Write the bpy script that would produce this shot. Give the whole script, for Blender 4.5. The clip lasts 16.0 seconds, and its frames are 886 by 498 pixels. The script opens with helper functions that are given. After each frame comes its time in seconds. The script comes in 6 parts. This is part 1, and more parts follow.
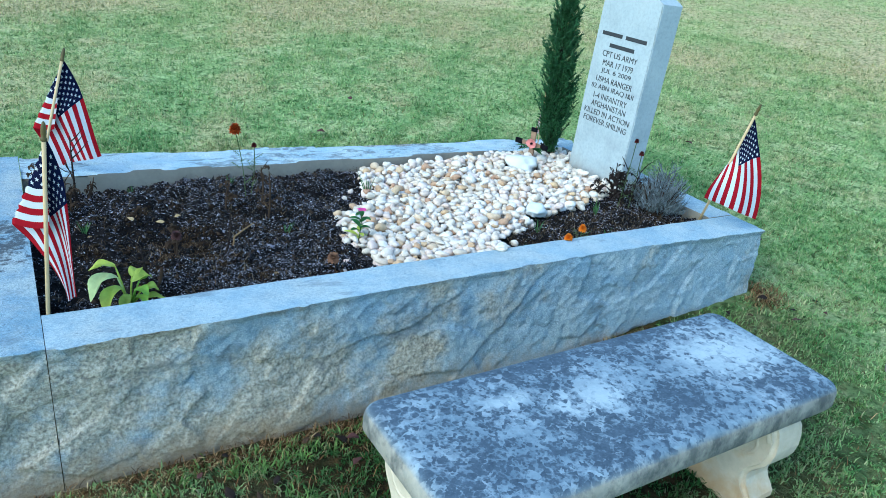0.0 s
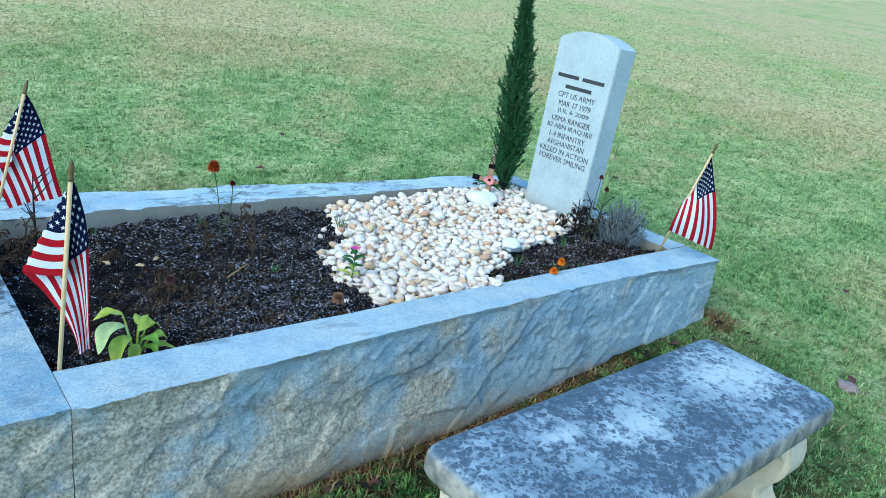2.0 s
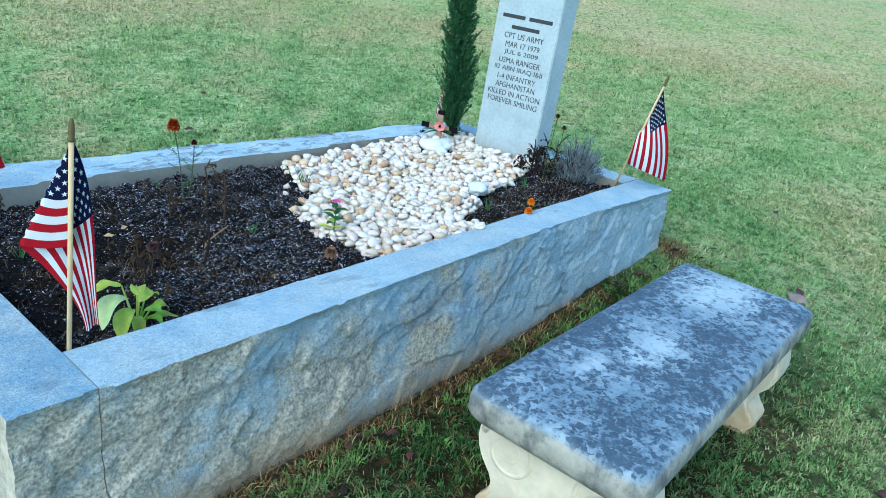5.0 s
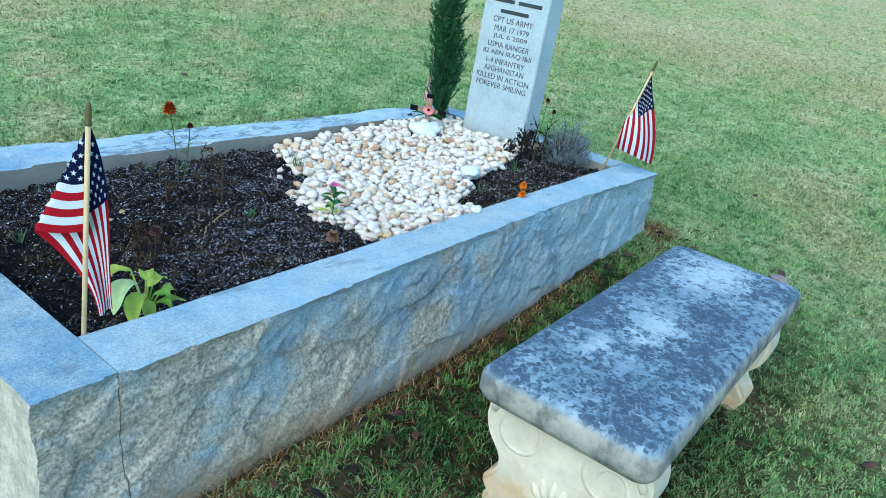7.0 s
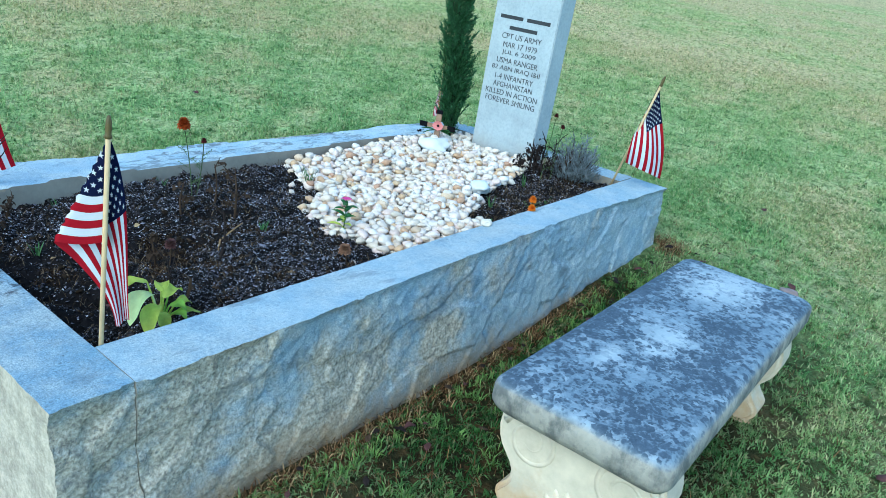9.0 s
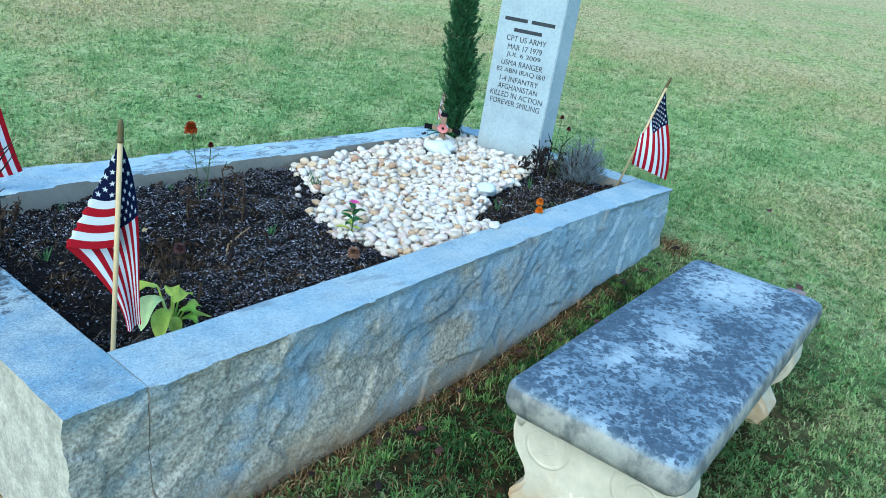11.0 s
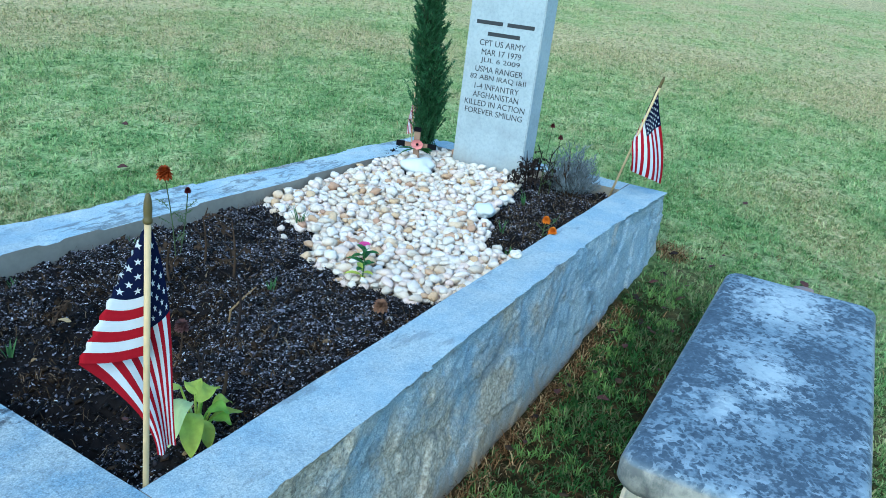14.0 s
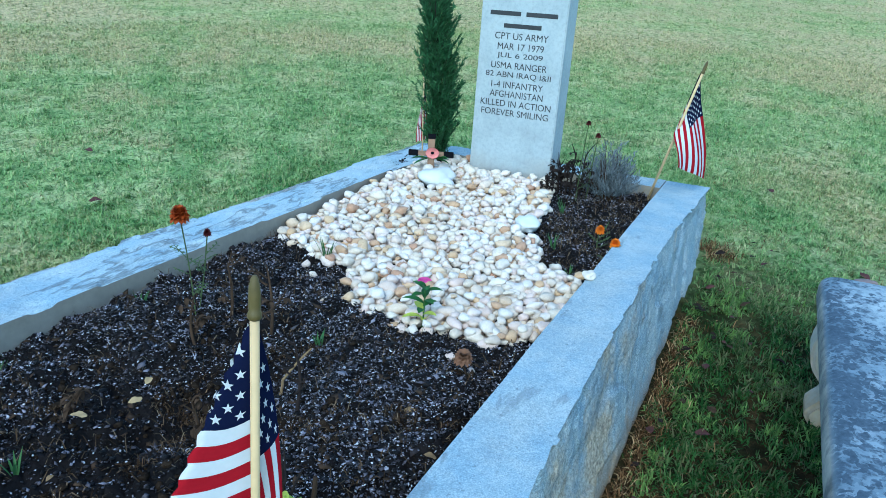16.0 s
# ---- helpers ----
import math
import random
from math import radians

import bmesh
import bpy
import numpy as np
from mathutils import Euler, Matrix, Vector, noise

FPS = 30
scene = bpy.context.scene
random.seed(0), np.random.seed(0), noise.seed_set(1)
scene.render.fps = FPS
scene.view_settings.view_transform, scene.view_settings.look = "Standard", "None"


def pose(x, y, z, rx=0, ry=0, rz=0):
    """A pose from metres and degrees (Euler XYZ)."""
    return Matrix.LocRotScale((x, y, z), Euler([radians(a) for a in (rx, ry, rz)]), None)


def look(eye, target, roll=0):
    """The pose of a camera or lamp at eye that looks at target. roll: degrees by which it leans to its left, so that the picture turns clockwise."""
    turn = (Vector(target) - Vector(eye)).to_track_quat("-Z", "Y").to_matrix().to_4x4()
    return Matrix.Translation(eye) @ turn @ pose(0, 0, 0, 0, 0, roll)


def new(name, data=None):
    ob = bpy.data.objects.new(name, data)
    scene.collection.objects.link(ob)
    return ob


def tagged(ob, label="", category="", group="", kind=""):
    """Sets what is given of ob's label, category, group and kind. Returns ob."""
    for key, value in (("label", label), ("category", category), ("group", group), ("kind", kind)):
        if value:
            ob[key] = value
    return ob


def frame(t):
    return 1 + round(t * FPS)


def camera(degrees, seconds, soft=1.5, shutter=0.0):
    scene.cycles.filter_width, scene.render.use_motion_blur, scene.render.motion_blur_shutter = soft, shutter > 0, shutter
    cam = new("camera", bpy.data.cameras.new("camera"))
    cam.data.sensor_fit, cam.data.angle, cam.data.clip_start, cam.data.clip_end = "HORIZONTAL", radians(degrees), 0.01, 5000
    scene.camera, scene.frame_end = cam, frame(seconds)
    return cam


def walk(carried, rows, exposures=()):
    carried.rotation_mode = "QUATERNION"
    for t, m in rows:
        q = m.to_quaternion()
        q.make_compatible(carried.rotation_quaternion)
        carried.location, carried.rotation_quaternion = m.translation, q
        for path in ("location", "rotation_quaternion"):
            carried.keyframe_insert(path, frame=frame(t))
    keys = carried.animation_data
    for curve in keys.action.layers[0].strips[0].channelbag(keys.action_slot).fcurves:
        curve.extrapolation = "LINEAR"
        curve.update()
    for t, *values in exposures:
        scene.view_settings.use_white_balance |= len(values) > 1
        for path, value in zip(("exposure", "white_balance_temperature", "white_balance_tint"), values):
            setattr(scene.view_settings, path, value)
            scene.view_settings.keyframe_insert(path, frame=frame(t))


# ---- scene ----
cam = camera(62.5, 16.0, soft=0.6)
PATH = [
    (0, (-0.003, -1.595, 1.359), (0.975, -0.056, 0.537), 6.7),
    (0.5, (-0.117, -1.618, 1.359), (0.909, -0.087, 0.584), 8.0),
    (1, (-0.149, -1.548, 1.338), (0.879, -0.047, 0.506), 9.6),
    (1.5, (-0.19, -1.481, 1.318), (0.838, 0.029, 0.503), 7.7),
    (2, (-0.317, -1.378, 1.315), (0.943, 0.013, 0.623), 9.0),
    (2.5, (-0.366, -1.422, 1.31), (0.767, 0.046, 0.56), 4.3),
    (3, (-0.412, -1.399, 1.303), (0.831, -0.037, 0.528), 7.1),
    (3.5, (-0.467, -1.358, 1.299), (0.83, -0.057, 0.509), 8.9),
    (4, (-0.487, -1.314, 1.28), (0.819, -0.01, 0.51), 7.7),
    (4.2, (-0.475, -1.276, 1.265), (0.876, -0.012, 0.505), 7.9),
    (6.3, (-0.579, -1.149, 1.233), (0.893, -0.054, 0.437), 8.5),
    (6.5, (-0.579, -1.148, 1.244), (0.891, -0.055, 0.44), 8.9),
    (7, (-0.586, -1.125, 1.239), (0.899, -0.048, 0.442), 8.8),
    (7.5, (-0.6, -1.13, 1.239), (0.865, -0.02, 0.451), 8.1),
    (8, (-0.608, -1.123, 1.233), (0.875, -0.038, 0.443), 8.9),
    (8.5, (-0.599, -1.137, 1.236), (0.877, -0.026, 0.47), 8.1),
    (9, (-0.608, -1.129, 1.231), (0.875, -0.021, 0.475), 8.4),
    (11.5, (-0.62, -1.083, 1.221), (0.864, 0.029, 0.473), 7.9),
    (12, (-0.57, -1.03, 1.219), (0.867, 0.103, 0.412), 8.0),
    (12.5, (-0.523, -0.974, 1.242), (0.926, 0.094, 0.37), 7.2),
    (13, (-0.524, -0.891, 1.216), (0.983, 0.074, 0.322), 9.0),
    (13.5, (-0.557, -0.699, 1.196), (1.087, 0.11, 0.393), 9.8),
    (14, (-0.582, -0.657, 1.201), (1.044, 0.251, 0.473), 5.9),
    (14.5, (-0.551, -0.561, 1.151), (1.21, 0.139, 0.513), 7.3),
    (15, (-0.489, -0.47, 1.129), (1.213, 0.332, 0.451), 2.2),
    (15.5, (-0.421, -0.355, 1.149), (1.275, 0.422, 0.426), 3.3),
    (16, (-0.437, -0.249, 1.143), (1.248, 0.548, 0.418), 3.0),
]
walk(cam, [(t, look(eye, target, roll)) for t, eye, target, roll in PATH], [(0, 1.42, 5090, -11), (4, 1.40, 5070, -11), (7, 1.36, 5040, -12), (12, 1.36, 4960, -12), (14.5, 1.27, 4890, -12), (16, 1.25, 4840, -12)])

# ---------------------------------------------------------------- light
world = bpy.data.worlds.new("sky")
scene.world = world
world.use_nodes = True
wn = world.node_tree
bg = wn.nodes["Background"]
sky = wn.nodes.new("ShaderNodeTexSky")
sky.sky_type = "NISHITA"
sky.sun_disc = False
sky.sun_elevation = radians(43)
sky.sun_rotation = radians(-100)
wn.links.new(sky.outputs[0], bg.inputs[0])
bg.inputs[1].default_value = 0.15
sun_data = bpy.data.lights.new("sun", "SUN")
sun_data.energy = 0.75
sun_data.angle = radians(38)
sun_data.color = (1.0, 0.82, 0.60)
sun = new("sun", sun_data)
sun.matrix_world = look((-10, -1.8, 9.5), (0, 0, 0))


# ---------------------------------------------------------------- materials
def mat(name, rough=0.8, spec=0.3):
    m = bpy.data.materials.new(name)
    m.use_nodes = True
    b = m.node_tree.nodes["Principled BSDF"]
    b.inputs["Roughness"].default_value = rough
    b.inputs["Specular IOR Level"].default_value = spec
    return m, m.node_tree, b


def node(nt, kind, **kw):
    n = nt.nodes.new(kind)
    for k, v in kw.items():
        n.inputs[k.replace("_", " ")].default_value = v
    return n


def coords(nt, which="Object"):
    return nt.nodes.new("ShaderNodeTexCoord").outputs[which]


def noise_tex(nt, vec, scale, detail=6.0, rough=0.6):
    n = node(nt, "ShaderNodeTexNoise", Scale=scale, Detail=detail, Roughness=rough)
    nt.links.new(vec, n.inputs["Vector"])
    return n.outputs["Fac"]


def ramp(nt, fac, stops):
    r = nt.nodes.new("ShaderNodeValToRGB")
    e = r.color_ramp.elements
    while len(e) < len(stops):
        e.new(0.5)
    for el, (p, c) in zip(e, stops):
        el.position, el.color = p, (*c, 1) if len(c) == 3 else c
    nt.links.new(fac, r.inputs[0])
    return r.outputs[0]


def mix(nt, fac, a, b, mode="MIX"):
    n = nt.nodes.new("ShaderNodeMix")
    n.data_type, n.blend_type = "RGBA", mode
    for sock, v in ((n.inputs[0], fac), (n.inputs[6], a), (n.inputs[7], b)):
        if isinstance(v, (int, float)):
            sock.default_value = v
        elif isinstance(v, tuple):
            sock.default_value = (*v, 1)
        else:
            nt.links.new(v, sock)
    return n.outputs[2]


def bump(nt, b, height, strength=0.4, dist=0.01):
    n = node(nt, "ShaderNodeBump", Strength=strength, Distance=dist)
    nt.links.new(height, n.inputs["Height"])
    nt.links.new(n.outputs[0], b.inputs["Normal"])


def simple(name, colour, rough=0.8, var=0.25, scale=40, spec=0.3, bumps=0.0):
    """A plain surface with grain at two scales."""
    m, nt, b = mat(name, rough, spec)
    v = coords(nt)
    big, small = noise_tex(nt, v, scale * 0.2, 3), noise_tex(nt, v, scale, 6)
    dark = tuple(c * (1 - var) for c in colour)
    light = tuple(min(1, c * (1 + var)) for c in colour)
    c1 = ramp(nt, small, [(0.3, dark), (0.7, light)])
    c2 = ramp(nt, big, [(0.35, dark), (0.65, light)])
    nt.links.new(mix(nt, 0.5, c1, c2), b.inputs["Base Color"])
    if bumps:
        bump(nt, b, small, bumps, 0.004)
    return m


def maths(nt, op, a, b, c=None):
    n = nt.nodes.new("ShaderNodeMath")
    n.operation = op
    for sock, v in zip(n.inputs, (a, b, c)):
        if isinstance(v, (int, float)):
            sock.default_value = v
        elif v is not None:
            nt.links.new(v, sock)
    return n.outputs[0]


def blob(nt, vec, centre, size):
    """One inside a soft-edged oval, nought outside."""
    m = nt.nodes.new("ShaderNodeMapping")
    m.inputs["Scale"].default_value = tuple(1 / k for k in size)
    m.inputs["Location"].default_value = tuple(-c / k for c, k in zip(centre, size))
    nt.links.new(vec, m.inputs[0])
    d = nt.nodes.new("ShaderNodeVectorMath")
    d.operation = "LENGTH"
    nt.links.new(m.outputs[0], d.inputs[0])
    return ramp(nt, d.outputs["Value"], [(0.25, (1, 1, 1)), (1.0, (0, 0, 0))])


def node_colour(nt, vec, scale):
    n = node(nt, "ShaderNodeTexNoise", Scale=scale, Detail=3.0)
    nt.links.new(vec, n.inputs["Vector"])
    return n.outputs["Color"]


def granite_material(name, light, tan, flecks, rough, worn=0.0, blue=0.6, stain_at=None, lines=False):
    """Grey granite. light: how pale the finish is; tan: how much iron stain; flecks: contrast of the minerals; rough: relief; worn: dark scabs; blue: slate-blue clouds."""
    m, nt, b = mat(name, 0.75, 0.35)
    v = coords(nt)
    fine, grain, mid, big = noise_tex(nt, v, 330, 2, 0.55), noise_tex(nt, v, 120, 3, 0.6), noise_tex(nt, v, 24, 5, 0.6), noise_tex(nt, v, 3.4, 6, 0.62)

    def tone(r, g, bl):
        return (min(1, r * light), min(1, g * light), min(1, bl * light))

    base = ramp(nt, fine, [(0.36, tone(0.07, 0.085, 0.095)), (0.47, tone(0.33, 0.37, 0.38)), (0.56, tone(0.40, 0.44, 0.45)), (0.66, tone(0.80, 0.82, 0.80))])
    tint = ramp(nt, grain, [(0.34, tone(0.11, 0.14, 0.16)), (0.48, tone(0.35, 0.40, 0.42)), (0.64, tone(0.58, 0.61, 0.60))])
    c = mix(nt, flecks, tone(0.37, 0.43, 0.45), mix(nt, 0.34, base, tint))
    c = mix(nt, 0.15 + 0.35 * flecks, c, ramp(nt, mid, [(0.3, (0.50, 0.60, 0.68)), (0.62, (1, 1, 1))]), "MULTIPLY")
    cloud = nt.nodes.new("ShaderNodeVectorMath")
    cloud.operation = "ADD"
    nt.links.new(v, cloud.inputs[0])
    cloud.inputs[1].default_value = (3.1, 7.7, 1.9)
    c = mix(nt, blue, c, ramp(nt, noise_tex(nt, cloud.outputs[0], 7, 5, 0.6), [(0.42, (0.58, 0.76, 0.93)), (0.62, (1, 1, 1))]), "MULTIPLY")
    # iron-stained, tan areas
    # more iron towards the foot of the plot
    ends = nt.nodes.new("ShaderNodeSeparateXYZ")
    nt.links.new(v, ends.inputs[0])
    along = node(nt, "ShaderNodeMapRange")
    nt.links.new(ends.outputs["X"], along.inputs["Value"])
    for k, val in (("From Min", -0.2), ("From Max", 1.9), ("To Min", 0.125), ("To Max", -0.10)):
        along.inputs[k].default_value = val
    iron = nt.nodes.new("ShaderNodeMath")
    iron.operation = "ADD"
    nt.links.new(big, iron.inputs[0])
    nt.links.new(along.outputs[0], iron.inputs[1])
    stain = ramp(nt, iron.outputs[0], [(0.475, (0, 0, 0)), (0.60, (tan, tan, tan))])
    c = mix(nt, stain, c, ramp(nt, grain, [(0.32, tone(0.17, 0.13, 0.085)), (0.50, tone(0.40, 0.33, 0.225)), (0.68, tone(0.64, 0.55, 0.42))]))
    if worn:
        scab = nt.nodes.new("ShaderNodeMapping")
        scab.inputs["Scale"].default_value = (2.6, 10, 9) if lines else (5, 16, 9)
        nt.links.new(v, scab.inputs[0])
        stops = [(0.66 - 0.12 * worn, (0, 0, 0)), (0.71 - 0.12 * worn, (worn, worn, worn))]
        # thin dark lines: dirt and painted shadow at the steps of the flakes
        if lines:
            stops = [(0.515, (0, 0, 0)), (0.545, (worn, worn, worn)), (0.575, (0.1, 0.1, 0.1)), (0.62, (0, 0, 0)), (0.635, (worn, worn, worn)), (0.67, (0, 0, 0))]
        c = mix(nt, ramp(nt, noise_tex(nt, scab.outputs[0], 1, 5, 0.6), stops), c, tone(0.10, 0.115, 0.125))
    if stain_at:
        gap = nt.nodes.new("ShaderNodeVectorMath")
        gap.operation = "DISTANCE"
        nt.links.new(v, gap.inputs[0])
        gap.inputs[1].default_value = stain_at
        reach = node(nt, "ShaderNodeMapRange")
        nt.links.new(gap.outputs["Value"], reach.inputs["Value"])
        for k, val in (("From Min", 0.02), ("From Max", 0.30), ("To Min", 0.20), ("To Max", -0.08)):
            reach.inputs[k].default_value = val
        add = nt.nodes.new("ShaderNodeMath")
        add.operation = "ADD"
        nt.links.new(reach.outputs[0], add.inputs[0])
        nt.links.new(noise_tex(nt, v, 27, 6, 0.7), add.inputs[1])
        c = mix(nt, ramp(nt, add.outputs[0], [(0.58, (0, 0, 0)), (0.68, (0.85, 0.85, 0.85))]), c, (0.018, 0.019, 0.026))
    # small dark pits and weathered-out crystals
    pit = node(nt, "ShaderNodeTexVoronoi", Scale=62.0)
    nt.links.new(mix(nt, 0.02, v, node_colour(nt, v, 70), "ADD"), pit.inputs["Vector"])
    pick = nt.nodes.new("ShaderNodeSeparateColor")
    nt.links.new(pit.outputs["Color"], pick.inputs[0])
    hole = ramp(nt, maths(nt, "MULTIPLY_ADD", pick.outputs[0], -0.22, maths(nt, "ADD", pit.outputs["Distance"], 0.11)), [(0.05, (0.55, 0.55, 0.55)), (0.13, (0, 0, 0))])
    c = mix(nt, hole, c, tone(0.10, 0.125, 0.15))
    # earth splashed against the foot of the stone, ragged along its upper line
    sep = nt.nodes.new("ShaderNodeSeparateXYZ")
    nt.links.new(v, sep.inputs[0])
    rag = nt.nodes.new("ShaderNodeMath")
    rag.operation = "MULTIPLY_ADD"
    nt.links.new(mid, rag.inputs[0])
    rag.inputs[1].default_value = -0.16
    nt.links.new(sep.outputs["Z"], rag.inputs[2])
    low = node(nt, "ShaderNodeMapRange")
    nt.links.new(rag.outputs[0], low.inputs["Value"])
    for k, val in (("From Min", -0.06), ("From Max", 0.04), ("To Min", 0.7), ("To Max", 0.0)):
        low.inputs[k].default_value = val
    c = mix(nt, low.outputs[0], c, (0.27, 0.17, 0.08))
    nt.links.new(c, b.inputs["Base Color"])
    bump(nt, b, mix(nt, 0.3, mix(nt, 0.35, fine, grain), mid), rough, 0.006)
    return m


M_SPLIT = granite_material("granite_split", 0.96, 0.8, 0.72, 1.0, 0.48, 0.5)
M_TOP = granite_material("granite_top", 1.05, 0.14, 0.42, 0.5, 0.4, 0.55)
M_TOP_WORN = granite_material("granite_top_worn", 1.2, 0.06, 0.4, 0.5, 0.85, 0.5, None, True)
M_TOP_STAINED = granite_material("granite_top_stained", 0.92, 0.12, 0.55, 0.5, 0.3, 1.0, (-0.09, 0.64, 0.39))
# smoother outer face of the foot stone, warm light put into its cream tone
M_PALE = simple("granite_pale", (0.44, 0.39, 0.31), 0.85, 0.42, 110, 0.2, bumps=0.7)
M_SAWN = simple("granite_sawn", (0.25, 0.225, 0.185), 0.8, 0.12, 70, 0.2, bumps=0.15)
M_SOIL = simple("potting_soil", (0.007, 0.0058, 0.006), 0.85, 0.7, 50, 0.12, bumps=0.8)


def marble_material():
    """Weathered white marble: faint clouds, grey grain, earth splashed along its foot."""
    m, nt, b = mat("marble", 0.65, 0.25)
    v = coords(nt)
    c = ramp(nt, noise_tex(nt, v, 6, 6, 0.65), [(0.3, (0.30, 0.335, 0.35)), (0.5, (0.37, 0.41, 0.425)), (0.7, (0.42, 0.455, 0.46))])
    c = mix(nt, 0.5, c, ramp(nt, noise_tex(nt, v, 70, 5, 0.7), [(0.32, (0.70, 0.70, 0.70)), (0.55, (1, 1, 1))]), "MULTIPLY")
    sep = nt.nodes.new("ShaderNodeSeparateXYZ")
    nt.links.new(v, sep.inputs[0])
    rag = nt.nodes.new("ShaderNodeMath")
    rag.operation = "MULTIPLY_ADD"
    nt.links.new(noise_tex(nt, v, 14, 5), rag.inputs[0])
    rag.inputs[1].default_value = -0.16
    nt.links.new(sep.outputs["Z"], rag.inputs[2])
    low = node(nt, "ShaderNodeMapRange")
    nt.links.new(rag.outputs[0], low.inputs["Value"])
    for k, val in (("From Min", -0.06), ("From Max", 0.06), ("To Min", 0.6), ("To Max", 0.0)):
        low.inputs[k].default_value = val
    c = mix(nt, low.outputs[0], c, (0.27, 0.235, 0.19))
    nt.links.new(c, b.inputs["Base Color"])
    bump(nt, b, noise_tex(nt, v, 160, 3), 0.12, 0.003)
    return m


M_MARBLE = marble_material()
M_CAST = simple("cast_stone", (0.54, 0.46, 0.345), 0.9, 0.22, 26, 0.1, bumps=0.5)


def stain_cast(m):
    """Rust-brown earth stain that has soaked up into the feet, in ragged tongues."""
    nt = m.node_tree
    b = nt.nodes["Principled BSDF"]
    was = b.inputs["Base Color"].links[0].from_socket
    v = coords(nt)
    sep = nt.nodes.new("ShaderNodeSeparateXYZ")
    nt.links.new(v, sep.inputs[0])
    wet = nt.nodes.new("ShaderNodeMath")
    wet.operation = "MULTIPLY_ADD"
    nt.links.new(noise_tex(nt, v, 9, 5, 0.6), wet.inputs[0])
    wet.inputs[1].default_value = -0.62
    nt.links.new(sep.outputs["Z"], wet.inputs[2])
    low = node(nt, "ShaderNodeMapRange")
    nt.links.new(wet.outputs[0], low.inputs["Value"])
    for k, val in (("From Min", -0.32), ("From Max", -0.14), ("To Min", 0.75), ("To Max", 0.0)):
        low.inputs[k].default_value = val
    nt.links.new(mix(nt, low.outputs[0], was, (0.46, 0.27, 0.11)), b.inputs["Base Color"])


stain_cast(M_CAST)
M_WHITESTONE = simple("white_stone", (0.62, 0.61, 0.58), 0.6, 0.08, 25)
M_FIELD = simple("field_stone", (0.24, 0.18, 0.17), 0.8, 0.25, 30)
M_BLUEGRANITE = simple("blue_granite", (0.02, 0.03, 0.06), 0.3, 0.2, 20)
M_INK = simple("ink", (0.035, 0.037, 0.04), 0.7, 0.2, 80)
M_STICK = simple("pine_dowel", (0.56, 0.40, 0.21), 0.6, 0.12, 60)
M_WOOD = simple("cross_wood", (0.26, 0.16, 0.10), 0.7, 0.2, 80)
M_GILT = simple("gilt", (0.10, 0.075, 0.024), 0.5, 0.25, 60, 0.3)
M_BLACK = simple("black_ribbon", (0.006, 0.006, 0.008), 0.8, 0.3, 60, 0.05)
M_RED = simple("flag_red", (0.25, 0.006, 0.014), 0.9, 0.08, 200, 0.05)
M_WHITE = simple("flag_white", (0.52, 0.52, 0.54), 0.9, 0.04, 200, 0.05)
M_BLUE = simple("flag_blue", (0.006, 0.008, 0.030), 0.9, 0.1, 200, 0.03)
M_TWIG = simple("dry_stems", (0.055, 0.035, 0.022), 0.9, 0.4, 90, 0.1)
M_BARK = simple("bark", (0.022, 0.016, 0.014), 0.9, 0.35, 90, 0.1)
M_STRAW = simple("straw", (0.24, 0.16, 0.08), 0.9, 0.3, 90, 0.1)
M_DEADLEAF = simple("dead_leaf", (0.075, 0.03, 0.026), 0.8, 0.4, 70)
M_HUSK = simple("pale_husk", (0.42, 0.30, 0.15), 0.8, 0.25, 60, 0.1)
M_DRYBLOOM = simple("dry_bloom", (0.20, 0.105, 0.06), 0.9, 0.4, 70, 0.1)
M_POPPY = simple("poppy", (0.62, 0.22, 0.20), 0.8, 0.15, 60)


def leafy(name, colour, var=0.3, translucent=0.35, island=0.0):
    """Leaves: diffuse and translucent, with a little sheen."""
    m = bpy.data.materials.new(name)
    m.use_nodes = True
    nt = m.node_tree
    b = nt.nodes["Principled BSDF"]
    b.inputs["Roughness"].default_value = 0.6
    b.inputs["Specular IOR Level"].default_value = 0.25
    v = coords(nt)
    c = ramp(nt, noise_tex(nt, v, 45, 4), [(0.3, tuple(k * (1 - var) for k in colour)), (0.7, tuple(min(1, k * (1 + var)) for k in colour))])
    if island:
        rnd = nt.nodes.new("ShaderNodeNewGeometry").outputs["Random Per Island"]
        c = mix(nt, 0.55, c, ramp(nt, rnd, [(0.0, tuple(k * (1 - island) for k in colour)), (1.0, tuple(min(1, k * (1 + island)) for k in colour))]))
    nt.links.new(c, b.inputs["Base Color"])
    t = nt.nodes.new("ShaderNodeBsdfTranslucent")
    nt.links.new(c, t.inputs[0])
    s = nt.nodes.new("ShaderNodeMixShader")
    s.inputs[0].default_value = translucent
    nt.links.new(b.outputs[0], s.inputs[1])
    nt.links.new(t.outputs[0], s.inputs[2])
    nt.links.new(s.outputs[0], nt.nodes["Material Output"].inputs[0])
    return m


